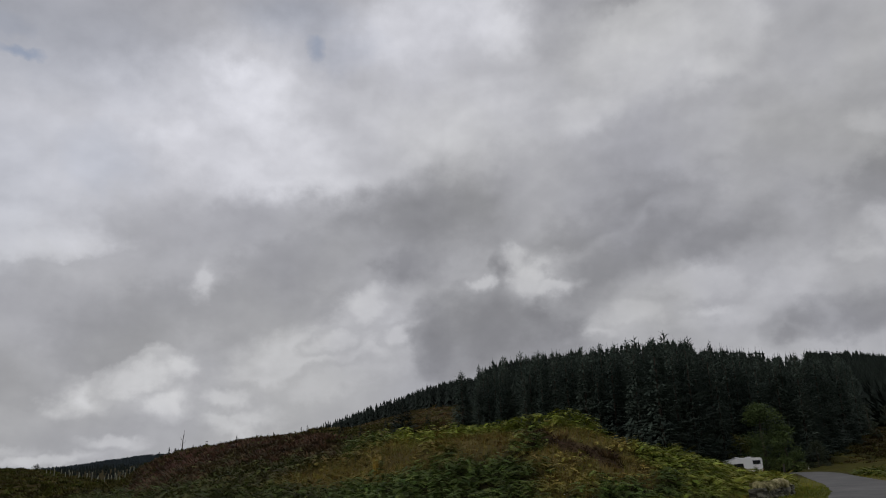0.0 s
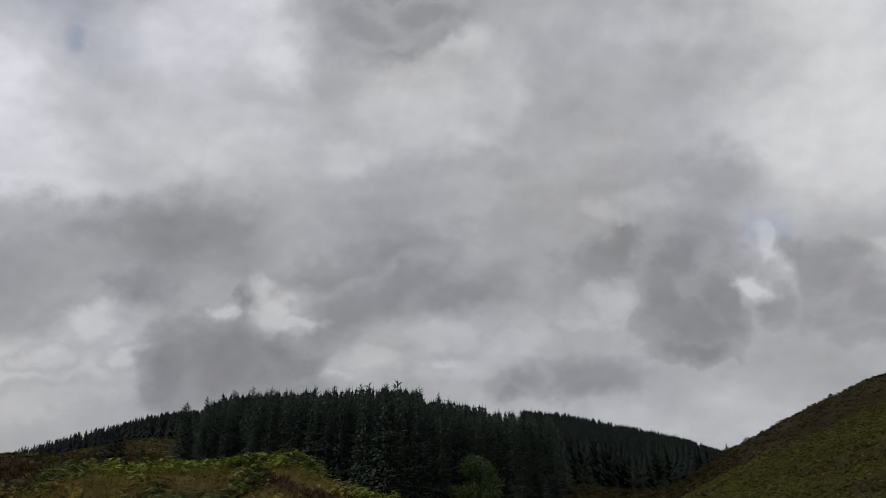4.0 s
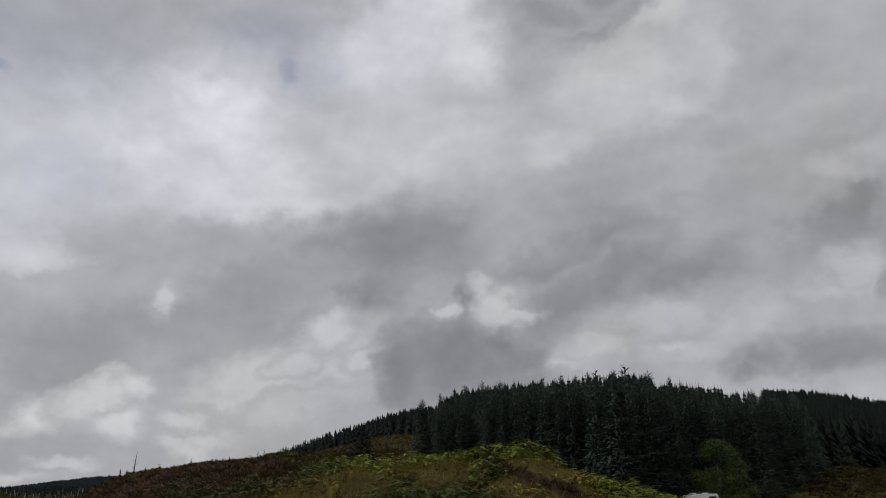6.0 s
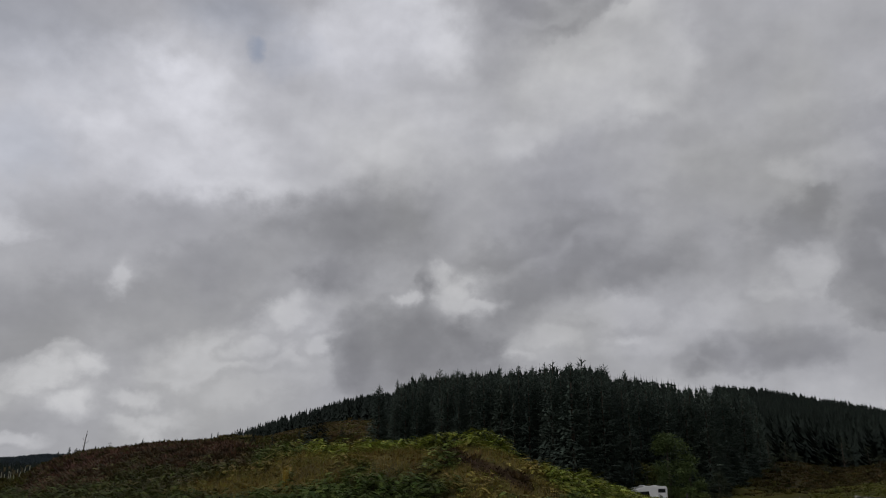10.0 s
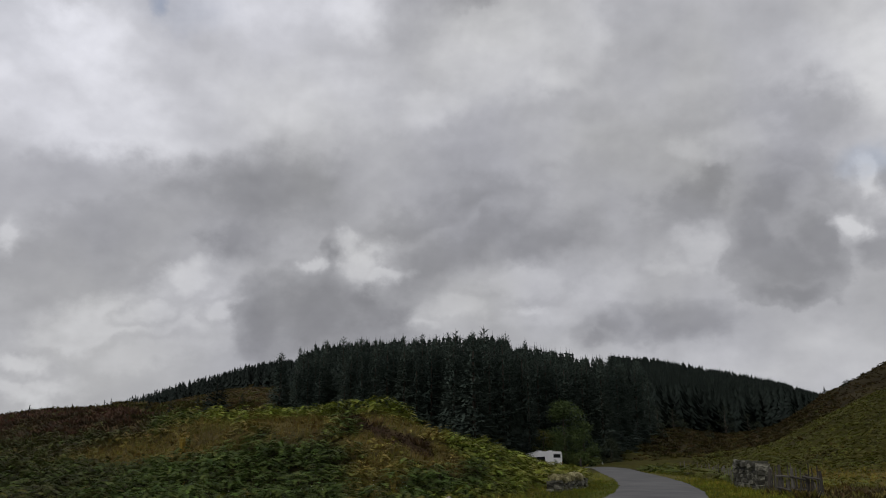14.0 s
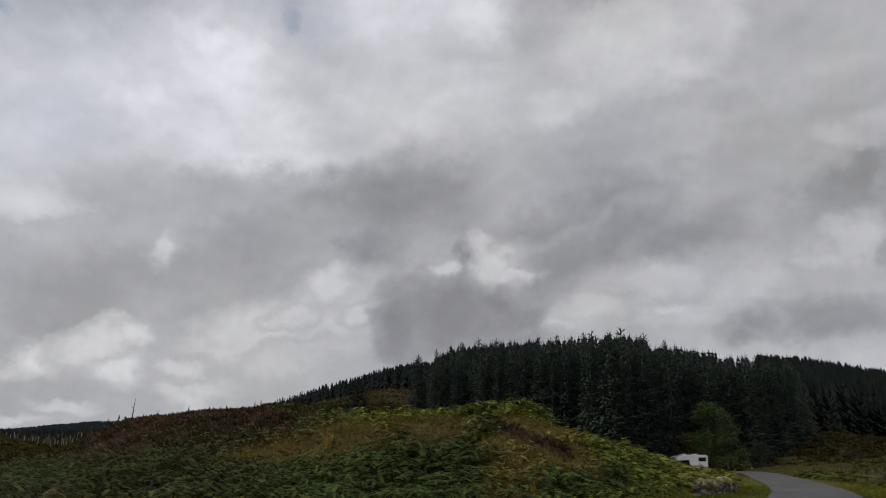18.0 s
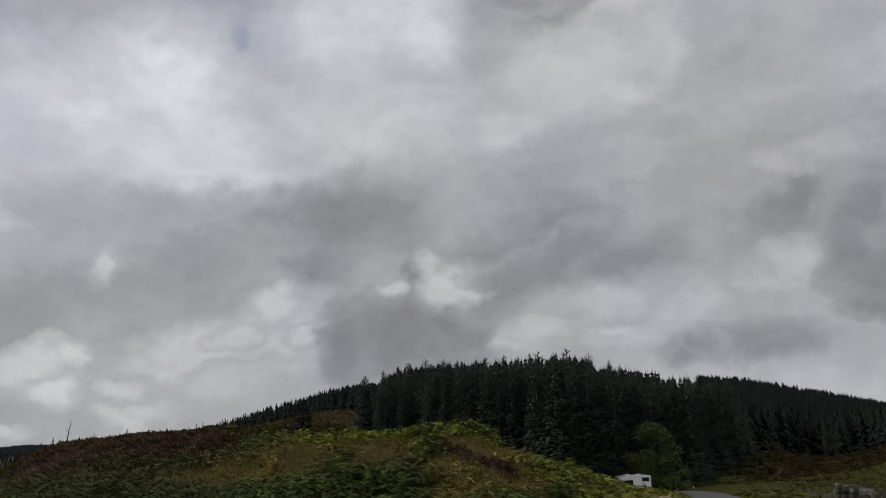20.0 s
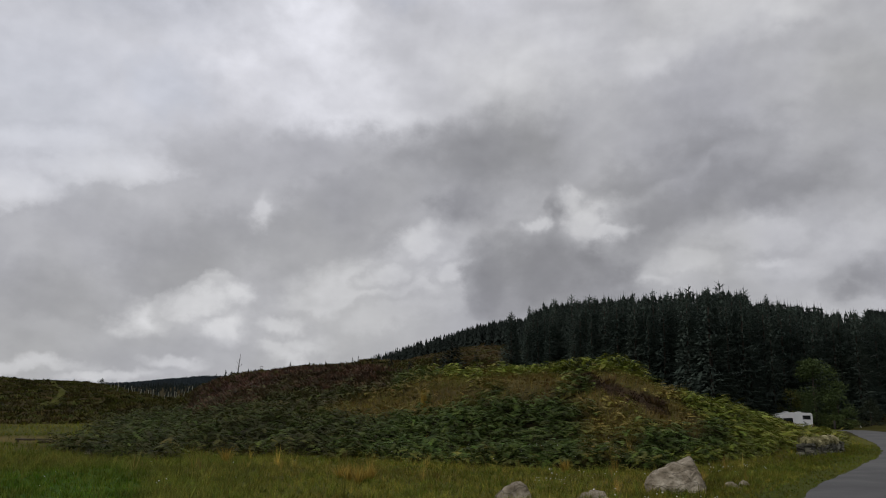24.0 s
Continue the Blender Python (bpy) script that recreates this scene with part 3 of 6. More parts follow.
def cover(x, y):
    """What grows at a place: shares of each kind of cover, in the order of COLOURS."""
    x, y = np.asarray(x, float), np.asarray(y, float)
    b, d, h = profile(x, y)
    n1, n2, n3 = fbm(x / 4, y / 4, 3, 21), fbm(x / 11, y / 11, 3, 33), fbm(x / 1.6, y / 1.6, 2, 45)
    elev = np.degrees(np.arctan2(terrain(x, y, False) + 0.3 - EYE, d)) + 0.22 * n1 + 0.25 * n3
    bb, hh = b + 1.6 * n1 + 1.3 * n3, h + 0.13 * n1 + 0.13 * n3
    w = {k: np.zeros(x.shape) for k in COLOURS}
    w["rough"] += 1.0

    def lay(kind, amount):
        amount = np.clip(amount, 0, 1)
        for k in w:
            w[k] *= 1 - amount
        w[kind] += amount

    band = lambda v, a, c, s: smooth((v - a) / s) * smooth((c - v) / s)
    lay("dry", 0.55 * smooth((n1 + 0.25 * n2 - 0.05) * 3))
    lay("lawn", band(bb, -60, -22.5, 3) * smooth((23 - d + 1.5 * n1) / 2))
    lay("hill", 0.5 * smooth((5.8 - road_distance(x, y) + n1) / 1.5) * smooth((60 - d) / 20))
    lay("lawn", 0.3 * smooth((4.6 - road_distance(x, y) + n1) / 1.5) * smooth((60 - d) / 20))
    # the pale field on the left and its track
    lay("hill", 0.45 * band(bb, -90, -21.5, 2) * band(d, 29, 62, 3))
    lay("lawn", 0.45 * band(bb, -90, -21.5, 2) * band(d, 43, 62, 3))
    lay("dry", 0.35 * band(bb, -90, -24.5, 1.5) * band(d, 34, 60, 3))
    lay("sand", 0.7 * band(bb, -90, -25.0, 1.5) * band(d, 36, 44, 2))
    lay("bracken", band(bb, -31.5, -20.5, 1.2) * smooth((b + 30.2) / 2.2) * band(d + 2 * n1 + 0.5 * (bb + 26), 27.5, 34, 1.5))
    lay("bracken", band(bb, -26.5, -20.5, 0.8) * band(d + 3 * n1, 28, 66, 3))
    # mound and left-hand slope
    slope = smooth((h + 0.02) * 14) * band(bb, -21.5, 19.5, 1.2)
    lay("bracken", slope)
    lay("heather", slope * (0.55 * smooth((hh - 0.12) * 5) + 0.45 * smooth((hh - 0.42) * 6)) * smooth((-6.5 - bb) / 2))
    lay("purple", 0.7 * slope * band(bb, -22.5, -15.5, 1.0) * band(hh, 0.28, 1.0, 0.12))
    lay("purple", 0.75 * slope * band(hh, 0.52, 1.0, 0.12) * band(bb, -21, -5.5, 1.5) * smooth(n1 * 2.5 + 0.6))
    lay("moor", 0.8 * slope * smooth((hh - 0.86) * 7) * smooth((-7 - bb) / 2))
    lay("dry", slope * smooth(n3 * 2.2 + n1 + 0.85) * smooth((elev - np.interp(b, (-8, -5, -2.3, 0.4, 4.5, 7, 9, 11), (-0.6, -0.2, 0.5, 1.05, 1.2, 0.5, 0.0, -0.2))) * 2.5)
        * smooth((np.interp(b, (-11.5, -8, -5, -3), (0.7, 1.5, 2.6, 9)) - elev) * 1.4) * smooth((bb + 12.5) / 3) * smooth(12.0 - bb))
    lay("dry", 0.8 * slope * band(bb, 5.0, 8.6, 1.0) * band(hh, -0.05, 0.3, 0.1))
    lay("dry", 0.8 * slope * band(bb, 8.2, 12.0, 1.0) * band(hh, 0.2, 0.6, 0.12))
    lay("brown", 0.6 * slope * band(bb, -5, 7, 2) * band(hh, 0.55, 0.85, 0.1) * smooth(n3 * 3 + 0.5))
    lay("fresh", slope * smooth((hh - 0.88) * 12) * band(bb, -7, 12, 1))
    lay("fresh", slope * 0.95 * smooth((bb - 10.3) / 1.5))
    lay("fresh", 0.4 * slope * smooth((bb - 4) / 4) * smooth(n1 * 3 + 0.5))
    lay("dry", 0.8 * slope * band(b, 5.2, 12.8, 0.8) * band(elev, -1.7, 2.6, 0.4) * smooth(n3 * 2 + n1 + 1.0))
    lay("bracken", slope * band(b + 0.6 * n1, 9.3, 15.2, 0.6) * band(elev, -2.6, -0.7, 0.3))
    scar = elev - (2.67 - 0.41 * (b - 6.2))
    lay("dry", 0.85 * slope * band(b, 6.5, 14, 0.8) * band(scar, -1.2, 0.5, 0.3))
    lay("peat", slope * band(b, 5.0, 11.8, 0.6) * band(scar, -0.75, 0.35, 0.2) * smooth(n3 * 5 + 2.2))
    # beyond the mound
    lay("moor", smooth((h - 1.15) * 5) * smooth((22 - b) / 3) * smooth((b + 22) / 2))
    lay("purple", 0.5 * smooth((h - 1.3) * 5) * band(b, -12, 4, 2) * smooth(n2 * 4))
    # left-hand hill
    lay("moor", band(b, -170, -20.5, 1) * smooth((d - 62 + 3 * n1) / 4))
    lay("purple", 0.7 * band(b, -60, -25, 3) * band(d, 62, 74, 3) * smooth(n1 * 3 + 0.6))
    # valley floor and right-hand hills
    lay("hill", 0.85 * band(b, 20.5, 36, 2) * band(d, 66, 150, 8))
    lay("brown", 0.5 * band(b, 20.5, 36, 2) * band(d, 66, 150, 8) * smooth(n1 * 3))
    lay("brown", band(b, 25, 37, 1.5) * smooth((d - 150) / 15) * smooth((b - 24) / 2))
    right = smooth((b - 31) / 2.0) * smooth((100 - b) / 10)
    lay("hill", right * 0.7 * smooth((d - 45) / 5))
    lay("dry", right * 0.6 * band(d, 45, 62, 5) * smooth(n1 * 2 + 0.6))
    lay("hill", right * smooth((h - 0.03) * 8))
    lay("dry", 0.8 * band(b, 35.5, 46, 1) * band(elev, -1.8, -0.75, 0.25))
    lay("brown", right * 0.6 * smooth((h - 0.1) * 8) * smooth((n2 + 0.3 * n1) * 3 - 0.2))
    lay("brown", right * smooth((h - 1.0) * 25))
    lay("heather", 0.5 * right * smooth((h - 1.0) * 25) * smooth(n2 * 3))
    lay("heather", 0.75 * band(b, 34.5, 70, 1.5) * band(d + 2 * n1, 30, 43, 3))
    # the ground turns near-black brown under the near wood
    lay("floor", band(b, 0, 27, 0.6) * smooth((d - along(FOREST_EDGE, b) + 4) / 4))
    return w


# where the near wood begins, by bearing
FOREST_EDGE = [300, 300, 300, 300, 300, 300, 300, 300, 200, 140, 112, 105, 103, 103, 102, 100, 104, 116, 124, 138, 260, 300, 320, 400, 400, 400, 400, 400, 300]


# bare litter and peat under taller plants; bracken and heather darkened as gap shade
SOIL_AND_SHADE = dict(COLOURS, bracken=(0.019, 0.017, 0.010), heather=(0.024, 0.019, 0.015), fresh=(0.055, 0.050, 0.020), purple=(0.05, 0.035, 0.03), dry=(0.105, 0.086, 0.044), lawn=(0.050, 0.096, 0.020), rough=(0.10, 0.10, 0.035), hill=(0.046, 0.044, 0.014), moor=(0.040, 0.032, 0.017), brown=(0.038, 0.032, 0.022))


def mixed(w, table=COLOURS):
    c = sum(w[k][..., None] * np.array(table[k]) for k in COLOURS)
    return c


def mesh_from(name, verts, faces, mat, colours=None, soft=False):
    me = bpy.data.meshes.new(name)
    verts, faces = np.asarray(verts, np.float32), np.asarray(faces, np.int32)
    me.vertices.add(len(verts))
    me.vertices.foreach_set("co", verts.ravel())
    k = faces.shape[1]
    me.loops.add(faces.size)
    me.loops.foreach_set("vertex_index", faces.ravel())
    me.polygons.add(len(faces))
    me.polygons.foreach_set("loop_start", np.arange(0, faces.size, k, dtype=np.int32))
    me.polygons.foreach_set("use_smooth", np.full(len(faces), soft))
    me.materials.append(mat)
    if colours is not None:
        at = me.color_attributes.new("cover", "FLOAT_COLOR", "POINT")
        at.data.foreach_set("color", np.concatenate([colours, np.ones((len(colours), 1))], 1).astype(np.float32).ravel())
    me.update(calc_edges=True)
    return me


bearings = np.concatenate([np.arange(-180, -36, 4.0), np.arange(-36, 58, 0.25), np.arange(58, 180, 4.0)])
rings = np.concatenate([[0.01, 3, 6, 9], np.geomspace(11, 160, 172), np.geomspace(163, 700, 70), np.geomspace(730, 4500, 24)])
gb, gd = np.meshgrid(np.radians(bearings), rings)
gx, gy = (gd * np.sin(gb)).ravel(), (gd * np.cos(gb)).ravel()
gz = terrain(gx, gy)
gcol = mixed(cover(gx, gy), SOIL_AND_SHADE)
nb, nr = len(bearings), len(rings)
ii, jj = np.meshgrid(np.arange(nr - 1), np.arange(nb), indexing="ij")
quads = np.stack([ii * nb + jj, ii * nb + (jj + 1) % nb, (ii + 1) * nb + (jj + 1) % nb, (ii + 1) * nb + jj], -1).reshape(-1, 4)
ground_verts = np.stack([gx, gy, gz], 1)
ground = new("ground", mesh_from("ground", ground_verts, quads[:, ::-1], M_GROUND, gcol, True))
tagged(ground, "rough moorland ground of grass, heather and bracken slopes", "ground", kind="structure")


def road_strip(line, half, lift, name, mat, wobble=0.12):
    d = np.gradient(line, axis=0)
    d /= np.linalg.norm(d, axis=1)[:, None]
    side = np.stack([d[:, 1], -d[:, 0]], 1)
    vs = []
    cuts = np.linspace(-1, 1, 9)
    for k, c in enumerate(cuts):
        w = half + (wobble * fbm(line[:, 0] / 1.5, line[:, 1] / 1.5, 3, 5 + (c > 0)) if abs(c) == 1 else 0)
        p = line + side * (c * w)[:, None] if np.ndim(w) else line + side * c * w
        z = terrain(line[:, 0], line[:, 1], False) + lift * (1 - c ** 4) + 0.030
        vs.append(np.column_stack([p, z]))
    n = len(line)
    v = np.concatenate(vs)
    f = [(k * n + i, (k + 1) * n + i, (k + 1) * n + i + 1, k * n + i + 1) for k in range(8) for i in range(n - 1)]
    return new(name, mesh_from(name, v, f, mat, None, True))


fine_line = spline(ROAD, 24)
road = road_strip(fine_line, ROAD_HALF, 0.05, "road", M_ROAD)
tagged(road, "narrow grey asphalt road with worn grassy edges", "road", kind="structure")


# ---- helpers for things ----
def part(name, me, parent, label="", m=None):
    ob = new(name, me)
    ob.parent = parent
    if m is not None:
        ob.matrix_basis = m
    return tagged(ob, label)


def bm_mesh(name, bm, mat, soft=False):
    me = bpy.data.meshes.new(name)
    bm.to_mesh(me)
    bm.free()
    me.materials.append(mat)
    if soft:
        me.polygons.foreach_set("use_smooth", np.full(len(me.polygons), True))
    return me


def ground_z(x, y):
    return float(terrain(np.array([x]), np.array([y]))[0])


def polar(bearing, d):
    return d * math.sin(radians(bearing)), d * math.cos(radians(bearing))


def tube(points, radii, sides=7):
    """Vertices and quads of a tapering tube through points, as arrays."""
    pts = np.array(points, float)
    d = np.gradient(pts, axis=0)
    v, f = [], []
    for i, (p, t, r) in enumerate(zip(pts, d, radii)):
        t = t / (np.linalg.norm(t) + 1e-9)
        a = np.cross(t, (0.31, 0.95, 0.05))
        a /= np.linalg.norm(a) + 1e-9
        b = np.cross(t, a)
        for k in range(sides):
            s = 2 * math.pi * k / sides
            v.append(p + r * (math.cos(s) * a + math.sin(s) * b))
        if i:
            for k in range(sides):
                f.append(((i - 1) * sides + k, (i - 1) * sides + (k + 1) % sides, i * sides + (k + 1) % sides, i * sides + k))
    return np.array(v), np.array(f)


# ---- conifers ----
def spruce_crown(h, spread, rng, whorl=0.42, arms=8, sprays=6, low=0.02):
    """Branch whorls of a spruce: each branch a drooping spine hung with tapering sprays. Triangles."""
    v, f = [], []

    def tri(a, b, c):
        f.append((len(v), len(v) + 1, len(v) + 2))
        v.extend((a, b, c))

    z = low * h
    while z < h * 0.97:
        t = z / h
        slim = min(1.0, 0.4 + 5.0 * (1 - t))
        reach = spread * (1 - t) ** 0.64 * min(1, 0.75 + 1.6 * t) * rng.uniform(0.75, 1.12) + 0.10 * min(1.0, h / 6)
        n = max(4, int(arms * (1 - 0.45 * t)))
        a0 = rng.uniform(0, 6.28)
        for k in range(n):
            a = a0 + 6.283 * (k + rng.uniform(-0.3, 0.3)) / n
            r = reach * rng.uniform(0.6, 1.15) * (0.85 if t > 0.8 else 1.0)
            out = np.array([math.cos(a), math.sin(a), 0])
            side = np.array([-math.sin(a), math.cos(a), 0])
            rise = (0.75 * t - 0.30 + 1.1 * max(0.0, t - 0.75)) * r
            root = np.array([0, 0, z + rng.uniform(-0.32, 0.32) * min(1.0, h / 8)])
            bend = root + out * r * 0.55 + np.array([0, 0, rise * 0.7 - 0.06 * r])
            tip = root + out * r + np.array([0, 0, rise + 0.10 * r])
            w = 0.07 * r + 0.045 * slim * min(1.0, h / 6)
            tri(root, bend - side * w, bend + side * w)
            tri(bend - side * w, tip, bend + side * w)
            for s in range(sprays):
                u = 0.3 + 0.7 * (s + rng.uniform(0, 0.8)) / sprays
                base = root * (1 - u) + tip * u if u > 0.55 else root * (1 - u / 0.55) + bend * (u / 0.55)
                ln = r * rng.uniform(0.14, 0.28) * (1.3 - u) + 0.12 * slim * min(1.0, h / 6)
                sg = 1 if s % 2 else -1
                end = base + side * sg * ln * 0.8 + out * ln * 0.55 + np.array([0, 0, -0.34 * ln * rng.uniform(0.0, 1.3)])
                tri(base - out * ln * 0.24, end, base + out * ln * 0.26 + np.array([0, 0, -0.2 * ln]))
        z += whorl * (1.15 - 0.55 * t + 0.8 * max(0.0, t - 0.76)) * rng.uniform(0.8, 1.2)
    # the dense inner foliage: short hanging sprays close to the trunk
    fine = min(1.0, 0.35 + h / 22)
    for k in range(int(480 * min(1.0, h / 12))):
        t = low + (0.94 - low) * (1 - math.sqrt(rng.random()))
        q = spread * (1 - t) ** 0.75 * rng.uniform(0.30, 0.72)
        a = rng.uniform(0, 6.283)
        c, sn = math.cos(a), math.sin(a)
        ln, wd, zz = rng.uniform(0.25, 0.52) * fine, rng.uniform(0.06, 0.14) * fine, t * h
        tri(np.array([q * 0.75 * c, q * 0.75 * sn, zz + ln]), np.array([q * c - wd * sn, q * sn + wd * c, zz - 0.2 * ln]), np.array([q * 1.1 * c + wd * sn, q * 1.1 * sn - wd * c, zz]))
    # the leading shoot
    for a in (0.3, 2.4, 4.5):
        tri(np.array([0.07 * math.cos(a), 0.07 * math.sin(a), h * 0.93]), np.array([0, 0, h * 1.01]), np.array([0.07 * math.cos(a + 2.1), 0.07 * math.sin(a + 2.1), h * 0.93]))
    return np.array(v), np.array(f)


def make_conifer(h, spread, seed, label, detail=(0.38, 8, 12), mat=None):
    rng = np.random.default_rng(seed)
    thing = new("spruce_tree")
    thing.empty_display_size = 0.3
    v, f = tube([(0, 0, -0.4), (0.03, 0, h * 0.4), (0, 0.02, h * 0.75), (0, 0, h * 0.98)], (h * 0.013, h * 0.010, h * 0.006, 0.015))
    part("trunk", mesh_from("spruce_trunk", v, f, M_BARK, None, True), thing)
    v, f = spruce_crown(h, spread, rng, *detail)
    part("crown", mesh_from("spruce_crown", v, f, mat or M_SPRUCE), thing)
    return tagged(thing, label, "tree", "spruces of the plantation edge")


def place(thing, x, y, turn=0.0, scale=1.0, sink=0.1):
    thing.matrix_basis = pose(x, y, ground_z(x, y) - sink, 0, 0, turn) @ Matrix.Scale(scale, 4)
    return thing


SKY_B = [0, 0.9, 1.6, 2.2, 3.1, 5, 8.7, 12, 15.4, 16.5, 18, 19.6, 22, 24.8, 27]
SKY_E = [5.2, 5.3, 6.1, 7.1, 7.6, 7.75, 8.05, 8.15, 8.45, 8.1, 7.55, 7.2, 6.9, 6.6, 6.4]
rng = np.random.default_rng(5)
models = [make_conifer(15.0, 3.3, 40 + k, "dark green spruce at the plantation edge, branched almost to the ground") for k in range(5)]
spots = []
b = 1.7
while b < 26.4:
    edge = float(along(FOREST_EDGE, np.array([b]))[0])
    for row in range(5):
        d = edge + row * 2.9 + rng.uniform(-1.2, 1.2)
        bb = b + rng.uniform(-0.5, 0.5)
        top = EYE + d * math.tan(radians(np.interp(bb, SKY_B, SKY_E) * (rng.uniform(0.91, 1.05 if bb < 20 else 0.99) if row else rng.uniform(0.80, 1.0))))
        x, y = polar(bb, d)
        spots.append((x, y, min(19, max(4, top - ground_z(x, y)))))
    b += 1.3 * 100 / edge
used = [False] * len(models)
for i, (x, y, h) in enumerate(spots):
    k = i % len(models)
    thing = models[k] if not used[k] else copy_thing(models[k], Matrix())
    used[k] = True
    s = h / 15.0
    thing.matrix_basis = pose(x, y, ground_z(x, y) - 0.1, 0, 0, rng.uniform(0, 360)) @ Matrix.Diagonal((min(s, 1.1) * rng.uniform(0.9, 1.15),) * 2 + (s, 1))

# the two that stand out: a big full one at the corner and a young one at the open end
corner = copy_thing(models[0], Matrix())
x, y = polar(14.4, 95)
corner.matrix_basis = pose(x, y, ground_z(x, y), 0, 0, 40) @ Matrix.Diagonal((1.3, 1.3, 0.93, 1))
tagged(corner, "broad blue-green spruce standing proud of the plantation edge", "tree")
young = copy_thing(models[1], Matrix())
x, y = polar(0.9, 104)
young.matrix_basis = pose(x, y, ground_z(x, y), 0, 0, 10) @ Matrix.Diagonal((0.8, 0.8, 0.52, 1))
tagged(young, "young spruce at the open end of the plantation", "tree")


def forest(name, label, bears, ds, count, h, spread, seed, mat, test=None, whorls=7, arms=6, tops=None, most=1.35):
    """A wood too far and dense to count: many small cones of ragged whorls in one mesh."""
    rng = np.random.default_rng(seed)
    bs = rng.uniform(*bears, count)
    dd = np.sqrt(rng.uniform(ds[0] ** 2, ds[1] ** 2, count))
    if test is not None:
        ok = test(bs, dd)
        bs, dd = bs[ok], dd[ok]
    x, y = dd * np.sin(np.radians(bs)), dd * np.cos(np.radians(bs))
    z = terrain(x, y)
    fit = np.ones(len(x)) if tops is None else np.clip((tops(bs, dd) - z) / h, 0.3, most)
    shapes = []
    for s in range(6):
        v = []
        for k in range(whorls):
            t = k / whorls
            r, z0 = spread * (1 - t) ** 0.8, h * (0.05 + 0.9 * t)
            a0 = rng.uniform(0, 6.28)
            for a in range(arms):
                an = a0 + 6.283 * a / arms + rng.uniform(-0.2, 0.2)
                rr = r * rng.uniform(0.7, 1.15)
                wd = 0.62 * rr * 3.1 / arms * 1.1
                c, sn = math.cos(an), math.sin(an)
                z0 = h * (0.05 + 0.9 * (k + rng.uniform(-0.5, 0.5)) / whorls)
                top = (0, 0, min(z0 + h / whorls * 1.25, h * 0.98))
                p, q = (rr * c - wd * sn, rr * sn + wd * c, z0 - 0.04 * h), (rr * c * 0.92 + wd * sn, rr * sn * 0.92 - wd * c, z0 + rng.uniform(-0.03, 0.03) * h)
                v.extend((top, p, q))
        # the open top: upswept whorls on a thin leader
        for zf, rr in ((0.83, 0.80), (0.88, 0.55), (0.93, 0.36)):
            a0 = rng.uniform(0, 6.28)
            for a in range(5):
                an, q = a0 + 1.257 * a + rng.uniform(-0.2, 0.2), rr * rng.uniform(0.7, 1.2) * h / 15
                c, sn = math.cos(an), math.sin(an)
                v.extend(((q * c, q * sn, h * zf + 0.55 * q), (-0.07 * sn, 0.07 * c, h * (zf + 0.016)), (0.07 * sn, -0.07 * c, h * (zf - 0.016))))
        v.extend(((-0.06, 0, h * 0.85), (0.06, 0, h * 0.85), (0, 0, h * 1.02), (0, -0.06, h * 0.85), (0, 0.06, h * 0.85), (0, 0, h * 1.02)))
        shapes.append(np.array(v))
    out_v = []
    for s in range(6):
        sel = np.arange(len(x)) % 6 == s
        n = int(sel.sum())
        a, sc = rng.uniform(0, 6.28, n), (rng.uniform(0.78, 1.15, n) if tops is None else np.where(rng.random(n) < 0.14, rng.uniform(1.0, 1.06, n), rng.uniform(0.84, 1.01, n)) * fit[sel])
        c, sn = np.cos(a), np.sin(a)
        t = shapes[s][None] * sc[:, None, None]
        px = t[..., 0] * c[:, None] - t[..., 1] * sn[:, None] + x[sel][:, None]
        py = t[..., 0] * sn[:, None] + t[..., 1] * c[:, None] + y[sel][:, None]
        out_v.append(np.stack([px, py, t[..., 2] + z[sel][:, None] - 0.2], -1).reshape(-1, 3))
    v = np.concatenate(out_v)
    ob = new(name, mesh_from(name, v, np.arange(len(v)).reshape(-1, 3), mat))
    return tagged(ob, label, "forest", kind="stuff")


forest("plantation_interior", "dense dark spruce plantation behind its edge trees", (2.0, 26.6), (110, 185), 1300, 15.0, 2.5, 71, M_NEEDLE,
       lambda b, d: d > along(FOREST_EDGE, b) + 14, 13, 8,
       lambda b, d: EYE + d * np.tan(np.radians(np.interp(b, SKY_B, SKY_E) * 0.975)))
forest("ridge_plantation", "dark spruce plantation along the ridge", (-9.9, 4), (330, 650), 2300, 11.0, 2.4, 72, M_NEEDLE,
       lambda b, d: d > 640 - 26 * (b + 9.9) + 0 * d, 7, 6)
VALLEY_TOP = lambda b, d: EYE + d * np.tan(np.radians(np.interp(b, (24, 26.5, 29.1, 31.7, 34.2, 36.6, 37.2, 39), (6.6, 6.4, 5.85, 5.3, 4.7, 3.85, 3.6, 3.0))))
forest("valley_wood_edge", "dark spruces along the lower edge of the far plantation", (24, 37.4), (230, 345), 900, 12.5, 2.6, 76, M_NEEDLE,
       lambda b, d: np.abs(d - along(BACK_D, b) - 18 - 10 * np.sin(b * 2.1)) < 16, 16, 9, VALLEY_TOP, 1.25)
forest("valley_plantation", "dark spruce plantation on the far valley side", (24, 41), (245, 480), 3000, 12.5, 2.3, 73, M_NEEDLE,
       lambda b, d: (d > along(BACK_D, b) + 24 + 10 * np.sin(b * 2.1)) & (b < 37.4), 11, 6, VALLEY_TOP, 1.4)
# distance haze put into the colour: needles paler and bluer
M_FAR_HAZE = material("hazy_far_needles", [(0.018, 0.026, 0.030), (0.026, 0.036, 0.042), (0.036, 0.048, 0.054)], 0.05, 0.8, spec=0.1)
